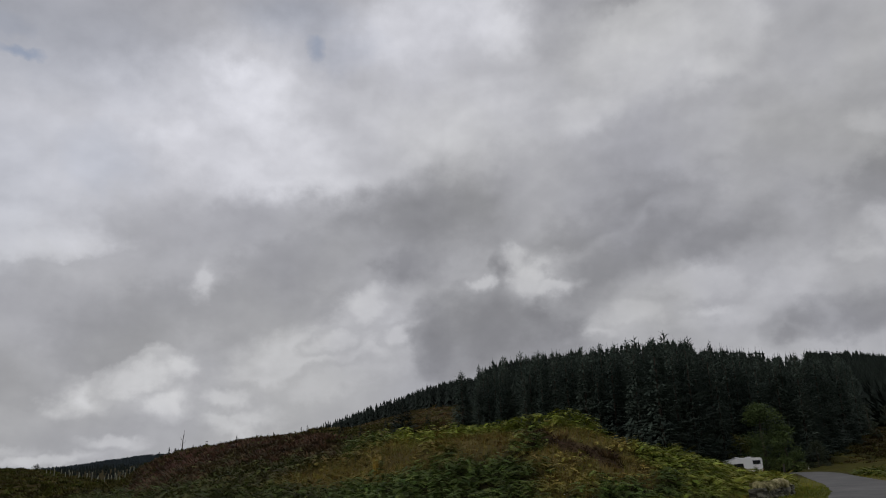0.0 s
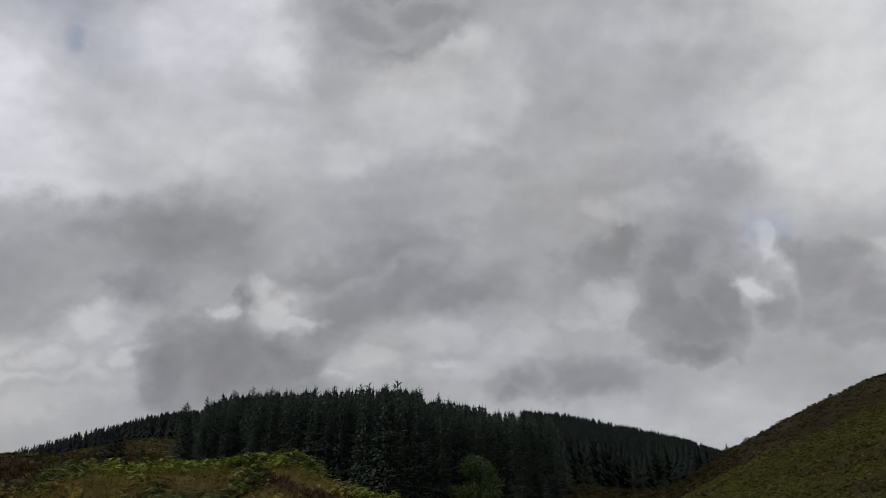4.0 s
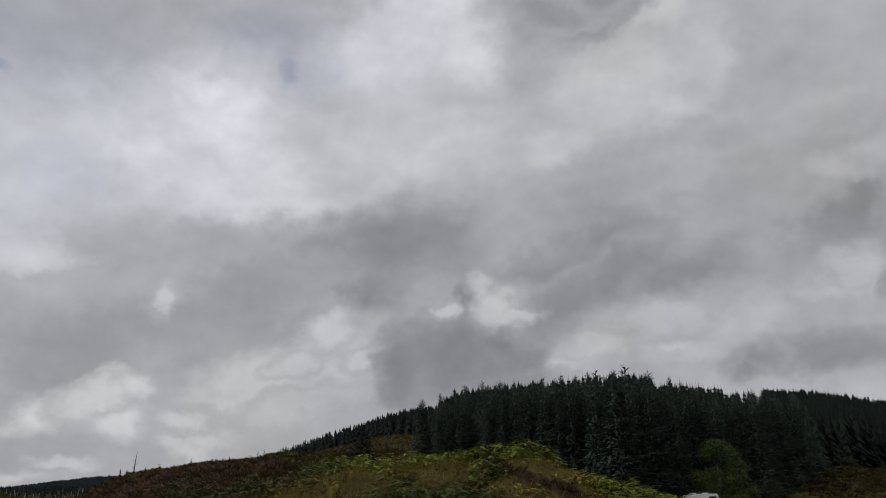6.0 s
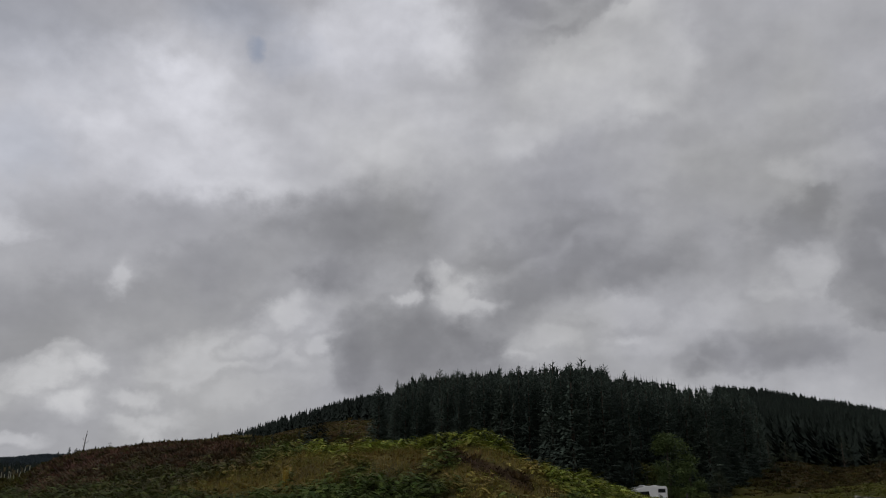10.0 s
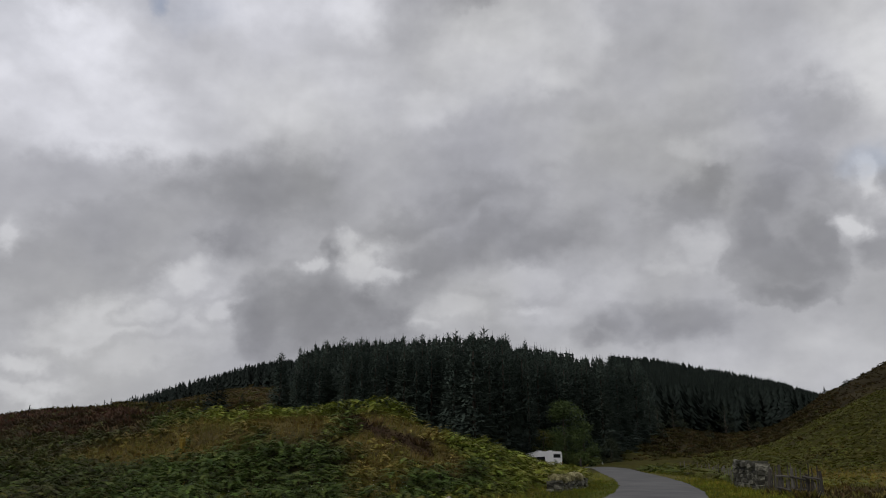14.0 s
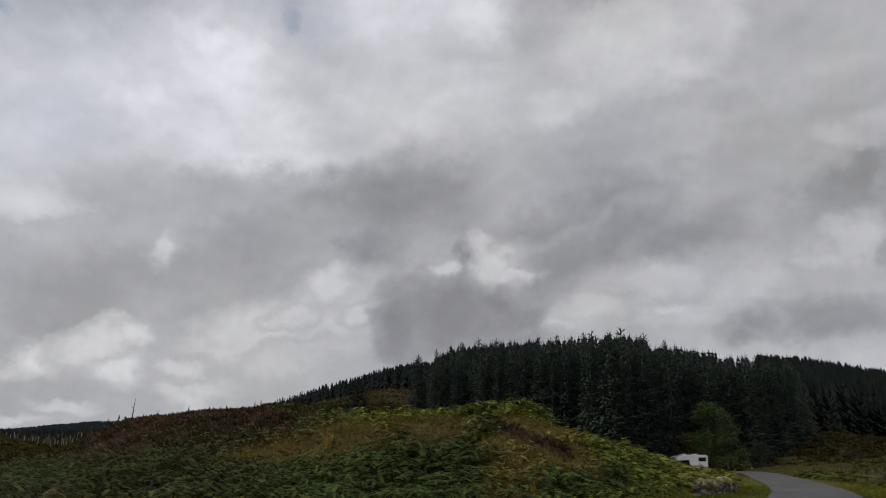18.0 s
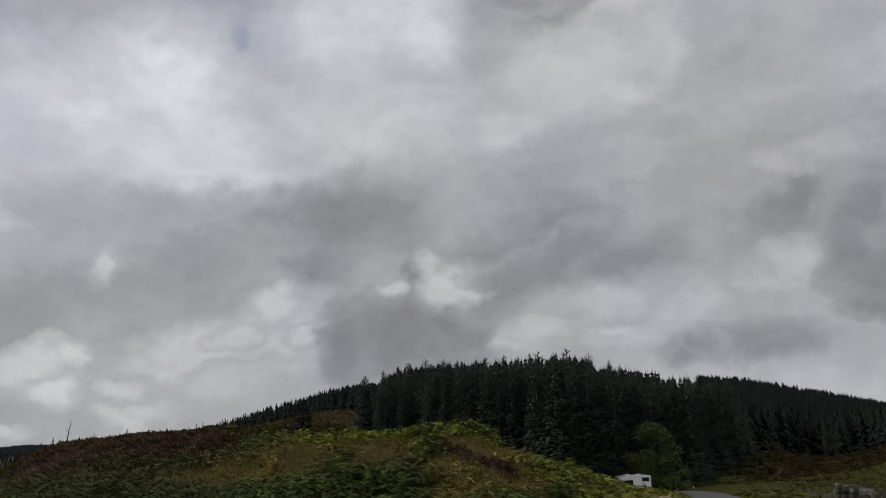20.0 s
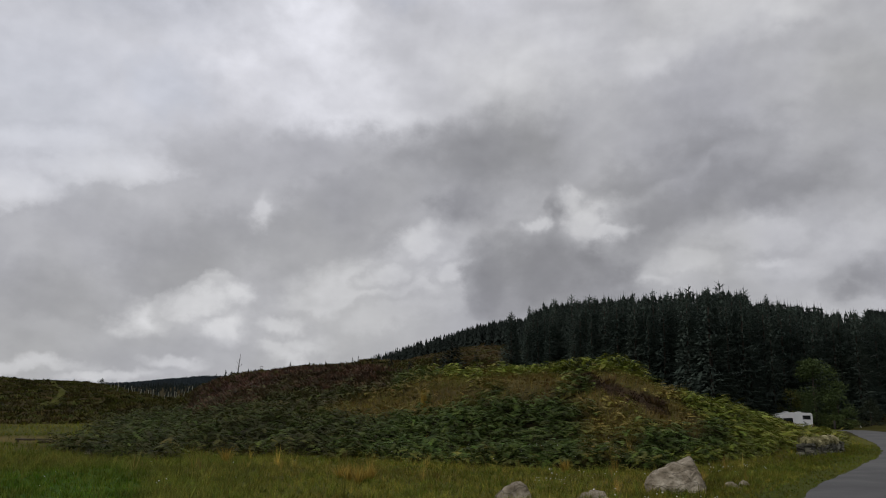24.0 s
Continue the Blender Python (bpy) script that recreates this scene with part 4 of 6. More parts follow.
forest("distant_plantation", "distant dark plantation on a low hill", (-27.5, -18), (1000, 1600), 2000, 7.0, 3.2, 74, M_FAR_HAZE, None, 3, 5)
forest("young_conifers", "scattered young conifers in the dip between the hills", (-25.5, -18.6), (230, 800), 330, 4.5, 1.2, 75, M_NEEDLE, None, 4, 5)


# ---- low plants ----
def frond(rng, pairs=6):
    """A bracken frond: a stalk, and a flat blade that spreads nearly level and droops at its tip. Triangles."""
    v = []
    ln, wide, rise, droop = 0.80, 0.33, rng.uniform(0.06, 0.20), rng.uniform(0.10, 0.34)
    at = lambda u: np.array([ln * u, rng.uniform(-0.01, 0.01), 0.32 + rise * u - (rise * 0.5 + droop) * u * u])
    v.extend((np.array([-0.05, -0.012, 0]), np.array([-0.05, 0.012, 0]), at(0.15)))
    for k in range(pairs):
        u = 0.12 + 0.85 * k / pairs
        w = wide * (1 - u) ** 0.75 * (0.75 + 0.25 * min(1, u * 5))
        for s in (-1, 1):
            p, q = at(u), at(u + 0.80 / pairs)
            tip = at(u + 0.5 / pairs) + np.array([0.04, s * w, -0.16 * w + rng.uniform(-0.02, 0.02)])
            v.extend((p, q, tip) if s > 0 else (q, p, tip))
    return np.array(v)


def tuft(rng, blades, h, lean, width):
    """A tuft of grass: thin bent blades from one root."""
    v = []
    for k in range(blades):
        a, l = rng.uniform(0, 6.28), rng.uniform(0.2, 1) * lean
        hh = h * rng.uniform(0.6, 1.1)
        d, s = np.array([math.cos(a), math.sin(a), 0]), np.array([-math.sin(a), math.cos(a), 0]) * width
        r = d * rng.uniform(0, 0.06)
        v.extend((r - s, r + s, r + d * l + np.array([0, 0, hh])))
    return np.array(v)


def sprig(rng, n, h, r, width):
    """A cushion of heather: short blunt shoots."""
    v = []
    for k in range(n):
        a, q = rng.uniform(0, 6.28), math.sqrt(rng.random()) * r
        c = np.array([q * math.cos(a), q * math.sin(a), 0])
        t = c * 1.7 + np.array([0, 0, h * (1.05 - 0.5 * (q / r) ** 2) * rng.uniform(0.75, 1.1)])
        q = a + rng.uniform(-1, 1)
        s = np.array([-math.sin(q), math.cos(q), 0]) * width
        v.extend((c - s, c + s, t))
    return np.array(v)


def scatter(name, label, category, shapes, bears, ds, per_m2, chance, mat, seed, size=(0.8, 1.2), tilt=0.25, tone=0.5, colour=None, shift=0.0, clump=None):
    """Many small plants over a sector of the ground, where chance(cover, bearing, distance, slope) allows, as one mesh."""
    rng = np.random.default_rng(seed)
    area = math.radians(bears[1] - bears[0]) * (ds[1] ** 2 - ds[0] ** 2) / 2
    n = int(area * per_m2)
    b, d = rng.uniform(*bears, n), np.sqrt(rng.uniform(ds[0] ** 2, ds[1] ** 2, n))
    x, y = d * np.sin(np.radians(b)), d * np.cos(np.radians(b))
    w = cover(x, y)
    ok = rng.random(n) < chance(w, b, d, profile(x, y)[2])
    beside = road_distance(x, y)
    ok &= beside > 1.86
    x, y, d = x[ok], y[ok], d[ok]
    # worn short along the road's edge
    short = 0.5 + 0.5 * smooth((beside[ok] - 2.0) / 1.6)
    w = {k: q[ok] for k, q in w.items()}
    n = len(x)
    z = terrain(x, y) + shift
    facing = None
    if clump:
        # plants stand in domed clumps and lean outwards from their middles
        cx, cy = np.floor(x / clump[0]), np.floor(y / clump[0])
        jx, jy = vnoise(cx, cy, 301), vnoise(cx, cy, 302)
        ox, oy = x - (cx + 0.5 + 0.3 * jx) * clump[0], y - (cy + 0.5 + 0.3 * jy) * clump[0]
        facing = np.arctan2(oy, ox) + rng.normal(0, 0.6, n)
        z = z - rng.random(n) ** 2 * 0.22 + clump[1] * (0.7 + 0.5 * vnoise(cx, cy, 303)) * np.clip(1 - (ox * ox + oy * oy) / (0.62 * clump[0]) ** 2, 0, 1)
    if colour is None:
        col = mixed(w)
    elif isinstance(colour, list):
        # several kinds side by side in patches
        pick = np.clip(((fbm(x / 0.9, y / 0.9, 3, 91) + 0.35 * fbm(x / 5, y / 5, 2, 17)) * 0.9 + 0.5 + rng.normal(0, 0.12, n)) * len(colour), 0, len(colour) - 1).astype(int)
        col = 0.7 * np.array(colour)[pick] + 0.3 * mixed(w)
    else:
        col = np.tile(np.array(colour, float), (n, 1))
    blotch = 1 + 0.35 * fbm(x / 1.3, y / 1.3, 2, 77)
    col = col * (blotch * rng.uniform(1 - tone, 1 + tone, n))[:, None] * (1 + rng.uniform(-0.12, 0.12, (n, 3)))
    vs, cs = [], []
    for s, shape in enumerate(shapes):
        sel = np.arange(n) % len(shapes) == s
        m = int(sel.sum())
        a, sc = rng.uniform(0, 6.283, m), rng.uniform(*size, m) * short[sel]
        if facing is not None:
            a = facing[sel]
        tx, ty = rng.normal(0, tilt, m), rng.normal(0, tilt, m)
        t = shape[None] * sc[:, None, None]
        px = t[..., 0] * np.cos(a)[:, None] - t[..., 1] * np.sin(a)[:, None]
        py = t[..., 0] * np.sin(a)[:, None] + t[..., 1] * np.cos(a)[:, None]
        pz = t[..., 2] + tx[:, None] * px + ty[:, None] * py
        vs.append(np.stack([px + x[sel][:, None], py + y[sel][:, None], pz + z[sel][:, None]], -1).reshape(-1, 3))
        cs.append(np.repeat(col[sel], shape.shape[0], 0))
    v, c = np.concatenate(vs), np.concatenate(cs)
    ob = new(name, mesh_from(name, v, np.arange(len(v)).reshape(-1, 3), mat, np.clip(c, 0.004, 0.9)))
    return tagged(ob, label, category, kind="stuff")


prng = np.random.default_rng(9)
# the trodden path up the left-hand hill: distances and bearings
PATH_D, PATH_B = (84, 92, 104, 118, 136), (-30.1, -29.5, -29.0, -28.95, -29.7)
FRONDS = [frond(prng) for k in range(9)]
FRONDS_SMALL = [frond(prng, 4) for k in range(9)]
FRONDS_FAR = [frond(prng, 3) for k in range(6)]
HEATHS_FAR = [sprig(prng, 12, 0.24, 0.34, 0.11) for k in range(6)]
HEATHS = [sprig(prng, 14, 0.20, 0.30, 0.06) for k in range(6)]
BLADES = [tuft(prng, 8, 0.30, 0.30, 0.009) for k in range(8)]
LAWN = [tuft(prng, 6, 0.13, 0.09, 0.008) for k in range(6)]
STRAW = [tuft(prng, 7, 0.50, 0.30, 0.008) for k in range(8)]

green = lambda w: w["bracken"] + w["fresh"]
scatter("mound_bracken", "green and yellowing bracken fronds over the mound", "bracken", FRONDS_SMALL, (-13, 20.5), (22, 46), 150,
        lambda w, b, d, h: np.clip(green(w) * 1.2, 0, 1) * (b < 19.8) * smooth((b + 13 + 2.5 * fbm(b / 1.5, d / 2, 2, 8)) / 5), M_PLANT, 101, (0.30, 0.52), 0.14, 0.6, shift=-0.1, clump=(0.70, 0.58))
scatter("slope_bracken", "dark green bracken over the lower heather slope", "bracken", FRONDS_SMALL, (-32, -7), (24, 80), 66,
        lambda w, b, d, h: np.clip(w["bracken"] * 1.2 + 0.12 * w["heather"], 0, 1) * ((h < 0.8) | (b < -22)) * (1 - smooth((b + 12) / 5)), M_PLANT, 102, (0.30, 0.50), 0.16, 0.7, [(0.044, 0.060, 0.026), (0.060, 0.076, 0.032), (0.056, 0.049, 0.030), (0.045, 0.037, 0.030), (0.054, 0.066, 0.028)], clump=(0.75, 0.62))
scatter("bank_bracken", "fresh green bracken on the bank before the van", "bracken", FRONDS, (14, 22), (36, 72), 34,
        lambda w, b, d, h: 0.95 * (b < np.interp(d, (40, 42, 50, 60, 72), (19.5, 22.6, 22.7, 22.2, 21.2))) * (d > 40), M_PLANT, 103, (0.5, 0.92), 0.25, 0.4, [(0.108, 0.136, 0.046), (0.168, 0.186, 0.046), (0.180, 0.206, 0.056)], clump=(0.9, 0.40))
scatter("mound_heather", "dark purple-brown heather cushions on the slopes", "heather", HEATHS, (-23, 13), (23, 95), 7.5,
        lambda w, b, d, h: np.clip(1.3 * (w["heather"] + w["purple"] + 0.1 * w["peat"]) + 0.5 * w["moor"], 0, 1), M_PLANT, 104, (0.8, 1.5), 0.2, 0.45)
scatter("moor_scrub", "dull heather and bilberry scrub on the open moor", "heather", HEATHS_FAR, (-36, 4), (62, 175), 2.0,
        lambda w, b, d, h: np.clip(w["moor"] + w["purple"] + w["heather"], 0, 1) * ((np.abs(b - np.interp(d, PATH_D, PATH_B)) > 0.30 * 100 / d) | (d > 136) | (d < 86)), M_PLANT, 105, (0.7, 1.4), 0.2, 0.55, [(0.058, 0.066, 0.022), (0.050, 0.060, 0.019), COLOURS["moor"], (0.066, 0.058, 0.026), (0.060, 0.048, 0.034)])
scatter("mound_grass", "straw-coloured grass on the dry upper mound", "grass", STRAW, (-13, 14), (23, 58), 48,
        lambda w, b, d, h: np.clip(w["dry"] + 0.8 * w["brown"], 0, 1) * (h > 0), M_PLANT, 106, (0.3, 0.75), 0.3, 0.45,
        [(0.100, 0.078, 0.048), (0.152, 0.121, 0.063), (0.132, 0.122, 0.050), (0.110, 0.083, 0.056), (0.086, 0.098, 0.038)])
scatter("lush_grass", "long green grass beside the lawn", "grass", BLADES, (-36, -15), (12.5, 29), 85,
        lambda w, b, d, h: np.clip(1.1 - w["lawn"] - green(w), 0.03, 1) * np.clip((-15 - b) / 5, 0, 1), M_PLANT, 127, (0.25, 0.75), 0.3, 0.4,
        [(0.080, 0.116, 0.028), (0.11, 0.142, 0.036), (0.145, 0.156, 0.044), (0.092, 0.130, 0.030)])
scatter("meadow_grass", "long rough meadow grass, green and straw-coloured", "grass", BLADES, (-21, 24), (12.5, 29), 85,
        lambda w, b, d, h: np.clip(1.1 - w["lawn"] - green(w), 0.15, 1) * np.clip((b + 20) / 5, 0, 1) * (road_distance(d * np.sin(np.radians(b)), d * np.cos(np.radians(b))) > 2.5), M_PLANT, 107, (0.2, 0.62), 0.3, 0.55,
        [(0.09, 0.122, 0.028), (0.155, 0.172, 0.042), (0.25, 0.222, 0.066), (0.145, 0.170, 0.038), (0.21, 0.188, 0.058), (0.115, 0.148, 0.032)])
scatter("verge_grass", "short yellow-green grass along the road verges", "grass", LAWN, (9, 40), (10, 52), 110,
        lambda w, b, d, h: np.clip(w["lawn"] * 1.3 + 0.5 * w["hill"] + 0.2 * w["rough"], 0, 1) * (d * 0 + 1), M_PLANT, 128, (0.5, 1.2), 0.2, 0.5, [(0.055, 0.080, 0.014), (0.085, 0.094, 0.018), (0.12, 0.105, 0.026), (0.068, 0.088, 0.016)])
scatter("roadside_grass", "bright yellow-green grass beside the stone wall and fence", "grass", LAWN, (25, 37), (18, 75), 55,
        lambda w, b, d, h: np.clip(w["lawn"] * 1.6 + 0.4 * w["hill"], 0, 1) * (road_distance(d * np.sin(np.radians(b)), d * np.cos(np.radians(b))) < 5.5), M_PLANT, 129, (1.0, 2.0), 0.2, 0.5,
        [(0.12, 0.15, 0.020), (0.17, 0.165, 0.028), (0.20, 0.165, 0.036), (0.13, 0.15, 0.022)])
scatter("dry_band", "orange-brown dry grass at the foot of the valley side", "grass", STRAW, (35, 46.5), (55, 115), 4,
        lambda w, b, d, h: np.clip(w["dry"] * 1.4, 0, 1), M_PLANT, 130, (0.5, 1.1), 0.3, 0.45, [(0.22, 0.14, 0.05), (0.17, 0.12, 0.045), (0.24, 0.17, 0.06)])
scatter("short_grass", "short bright green grass on the lawn", "grass", LAWN, (-36, 10), (12.5, 46), 60,
        lambda w, b, d, h: np.clip(w["lawn"] * 1.2 + 0.2 * w["rough"], 0, 1), M_PLANT, 108, (0.5, 1.2), 0.2, 0.4, [(0.058, 0.128, 0.014), (0.076, 0.122, 0.017), (0.060, 0.122, 0.014), (0.095, 0.116, 0.024)])
scatter("field_grass", "pale tussocky grass of the far field and valley floor", "grass", STRAW, (-36, 44), (28, 115), 5.0,
        lambda w, b, d, h: np.clip(w["rough"] + w["dry"] + 0.6 * w["lawn"] + 0.5 * w["sand"] * 0, 0, 1) * (h < 0.25), M_PLANT, 109, (0.35, 0.75), 0.25, 0.45, [(0.15, 0.170, 0.030), (0.20, 0.190, 0.044), (0.12, 0.155, 0.026)])
scatter("hill_bracken", "low bracken and grass over the steep valley side", "bracken", FRONDS_FAR, (29, 58), (48, 158), 11,
        lambda w, b, d, h: np.clip(0.9 * (w["hill"] + w["fresh"]) + 0.35 * w["brown"], 0, 1) * (h < 1.0), M_PLANT, 110, (0.34, 0.68), 0.22, 0.3, [(0.078, 0.066, 0.022), (0.080, 0.086, 0.022), (0.088, 0.098, 0.022), (0.100, 0.105, 0.024), (0.082, 0.080, 0.022)])
scatter("hill_heather", "dark heather on the back of the valley side", "heather", HEATHS_FAR, (29, 58), (60, 270), 1.0,
        lambda w, b, d, h: np.clip(w["moor"] + w["heather"] + 0.7 * w["brown"], 0, 1), M_PLANT, 111, (0.7, 1.6), 0.2, 0.5, [(0.066, 0.046, 0.027), (0.054, 0.038, 0.024), (0.048, 0.034, 0.025), (0.060, 0.048, 0.024)])
scatter("valley_scrub", "bracken and rushes on the valley floor by the road", "bracken", FRONDS, (23, 40), (42, 150), 4.5,
        lambda w, b, d, h: 0.75 * (h < 0.35) * (road_distance(d * np.sin(np.radians(b)), d * np.cos(np.radians(b))) > 4.5), M_PLANT, 112, (0.35, 0.75), 0.25, 0.4, [(0.050, 0.070, 0.02), (0.078, 0.092, 0.022), (0.074, 0.064, 0.025), (0.10, 0.095, 0.028)])
DAISY = [np.array([(0.02 * math.cos(a), 0.02 * math.sin(a), 0.40 + 0.02 * (k % 2)) for k, a in enumerate((0, 1.05, 2.1, 0, 2.1, 3.1, 0, 3.1, 4.2))])]
scatter("white_flowers", "small white flower heads in the meadow grass", "flowers", DAISY, (-34, 22), (13, 26), 10,
        lambda w, b, d, h: (vnoise(d * np.sin(np.radians(b)) / 2.1, d / 2.1, 3) > 0.1) * (0.02 + 0.6 * np.exp(-((b - 6) / 6) ** 2)) + 1.0 * (((b - 3.8) / 1.4) ** 2 + ((d - 18) / 1.6) ** 2 < 1) + 0.25 * (((b - 15.3) / 1.6) ** 2 + ((d - 24) / 3.2) ** 2 < 1), M_PETAL, 113, (0.35, 0.8), 0.5, 0.1, (0.7, 0.7, 0.66))
scatter("valley_heather", "dark heather and scrub on the brown valley side below the plantation", "heather", HEATHS_FAR, (24, 38), (120, 310), 1.1,
        lambda w, b, d, h: np.clip(w["brown"] + w["moor"] + 0.5 * w["fresh"], 0, 1), M_PLANT, 114, (1.0, 2.2), 0.2, 0.5, [(0.04, 0.036, 0.018), (0.038, 0.03, 0.019), (0.055, 0.038, 0.028), (0.044, 0.046, 0.02)])
scatter("tall_weeds", "dark dock and rush clumps standing in the meadow grass", "weeds", [tuft(prng, 14, 0.55, 0.30, 0.012) for k in range(4)], (-34, 20), (14, 29), 0.4,
        lambda w, b, d, h: (fbm(d * np.sin(np.radians(b)) / 3, d / 3, 2, 8) > 0.05) * (w["lawn"] < 0.5) * 0.9, M_PLANT, 115, (0.5, 1.0), 0.2, 0.4, [(0.07, 0.10, 0.035), (0.13, 0.10, 0.06), (0.09, 0.12, 0.03)])
scatter("straw_clumps", "pale straw-coloured grass clumps in the meadow", "grass", [tuft(prng, 22, 0.6, 0.22, 0.006) for k in range(4)], (-22, 18), (14, 26), 0.6,
        lambda w, b, d, h: np.clip(w["dry"] * 1.3, 0, 1), M_PLANT, 116, (0.6, 1.15), 0.2, 0.35, (0.36, 0.28, 0.11))
scatter("far_moor_scrub", "reddish heather and scrub on the open moor below the ridge", "heather", HEATHS_FAR, (-13, 1.2), (95, 520), 0.27,
        lambda w, b, d, h: 0.9 + 0 * b, M_PLANT, 117, (1.2, 2.6), 0.2, 0.5, [(0.110, 0.078, 0.062), (0.084, 0.080, 0.040), (0.120, 0.086, 0.066), (0.066, 0.060, 0.034)])
scatter("hedge_bracken", "dark green bracken along the roadside stakes", "bracken", FRONDS, (25.5, 33.5), (44, 82), 18,
        lambda w, b, d, h: 1.0 * (np.abs(d - np.interp(b, (26, 28.5, 31.5, 33.5), (80, 66, 53, 48))) < 5), M_PLANT, 118, (0.75, 1.25), 0.25, 0.4, [(0.048, 0.072, 0.024), (0.066, 0.090, 0.027), (0.058, 0.060, 0.027)])
scatter("verge_heather", "dark heather and dry stalks beside the old fence", "heather", HEATHS, (33.5, 45), (27, 47), 9,
        lambda w, b, d, h: np.clip(w["heather"] * 1.3 + 0.15, 0, 1) * (d > 29), M_PLANT, 119, (0.6, 1.3), 0.2, 0.5, [COLOURS["heather"], (0.07, 0.05, 0.045), (0.05, 0.045, 0.03), (0.14, 0.115, 0.05)])
scatter("mound_sprigs", "brown heather and fern scraps among the dry grass of the mound", "heather", HEATHS, (-13, 14), (25, 58), 5,
        lambda w, b, d, h: np.clip(w["dry"] + w["brown"] + 0.4 * w["peat"], 0, 1) * (fbm(d * np.sin(np.radians(b)) / 1.5, d / 1.5, 2, 5) > -0.05), M_PLANT, 120, (0.4, 0.9), 0.2, 0.5,
        [(0.085, 0.06, 0.04), (0.13, 0.10, 0.045), (0.07, 0.075, 0.03), (0.10, 0.07, 0.05)])
scatter("peat_clods", "dark crumbling peat clods and dead stalks on the bare scar", "peat", HEATHS, (5, 14), (25, 50), 24,
        lambda w, b, d, h: np.clip(w["peat"] * 1.2, 0, 1), M_PLANT, 131, (0.22, 0.55), 0.5, 0.5, [(0.044, 0.030, 0.032), (0.062, 0.042, 0.044), (0.030, 0.022, 0.024), (0.080, 0.058, 0.050)])
scatter("mound_ferns", "scattered yellowing fern fronds in the dry grass of the mound", "bracken", FRONDS, (-13, 14), (25, 58), 8,
        lambda w, b, d, h: np.clip(w["dry"] + w["brown"], 0, 1) * (fbm(d * np.sin(np.radians(b)) / 2.2, d / 2.2, 2, 6) > 0.0), M_PLANT, 121, (0.26, 0.46), 0.25, 0.4,
        [(0.100, 0.098, 0.030), (0.074, 0.088, 0.030), (0.115, 0.092, 0.036)])
pb = spline([polar(b, d) for d, b in zip(PATH_D, PATH_B)], 12)
pd = np.gradient(pb, axis=0)
pd /= np.linalg.norm(pd, axis=1)[:, None]
path_v, path_f = [], []
for k, c in enumerate((-0.35, -0.15, 0.15, 0.35)):
    q = pb + np.stack([pd[:, 1], -pd[:, 0]], 1) * c
    path_v.append(np.column_stack([q, terrain(q[:, 0], q[:, 1]) + 0.10 - 0.08 * abs(c)]))
m = len(pb)
path_f = [(k * m + i, (k + 1) * m + i, (k + 1) * m + i + 1, k * m + i + 1) for k in range(3) for i in range(m - 1)]
path_v = np.concatenate(path_v)
path_ob = new("footpath", mesh_from("footpath", path_v, path_f, M_GROUND, np.tile((0.070, 0.074, 0.022), (len(path_v), 1)), True))
tagged(path_ob, "trodden grassy footpath up the heather hill", "path", kind="structure")
scatter("dip_scrub", "dull heather in the dip between the hills", "heather", HEATHS_FAR, (-27, -18), (150, 420), 0.27,
        lambda w, b, d, h: 1.0 + 0 * b, M_PLANT, 122, (1.5, 3.0), 0.2, 0.5, [(0.045, 0.047, 0.02), (0.05, 0.042, 0.024)])


# ---- stones and walls ----
def stone_mesh(name, size, seed, mat, cuts=2, rough=0.10, soft=False):
    """A rough block: a box with cut corners and an uneven surface."""
    r = random.Random(seed)
    bm = bmesh.new()
    bmesh.ops.create_cube(bm, size=1.0)
    bmesh.ops.bevel(bm, geom=bm.edges[:], offset=0.14, segments=1, affect="EDGES")
    if cuts > 2:
        bmesh.ops.subdivide_edges(bm, edges=bm.edges[:], cuts=1, use_grid_fill=True)
    for v in bm.verts:
        v.co = Vector((v.co.x * size[0], v.co.y * size[1], v.co.z * size[2])) * (1 + r.uniform(-rough, rough))
    return bm_mesh(name, bm, mat, soft)


def boulder(name, points, seed, label, x, y, turn=0.0, sink=0.08):
    """A boulder from the hull of a few corners, finely divided and roughened."""
    bm = bmesh.new()
    for p in points:
        bm.verts.new(p)
    bmesh.ops.convex_hull(bm, input=bm.verts[:])
    bmesh.ops.bevel(bm, geom=bm.edges[:], offset=0.03, segments=1, affect="EDGES")
    bmesh.ops.triangulate(bm, faces=bm.faces[:])
    for k in range(3):
        bmesh.ops.subdivide_edges(bm, edges=[e for e in bm.edges if e.calc_length() > 0.07], cuts=1)
        bmesh.ops.triangulate(bm, faces=bm.faces[:])
    for v in bm.verts:
        q = v.co * 3.0 + Vector((seed, 0, 0))
        strata = math.sin(15 * (v.co.z + 0.35 * v.co.x + 0.12 * noise.noise(q))) * 0.006
        v.co += v.co.normalized() * (0.035 * noise.noise(q) + 0.04 * noise.noise(q * 3.1) + 0.018 * noise.noise(q * 8) + strata)
    ob = new(name, bm_mesh(name, bm, M_BOULDER))
    ob.matrix_basis = pose(x, y, ground_z(x, y) - sink, 0, 0, turn)
    return tagged(ob, label, "boulder")


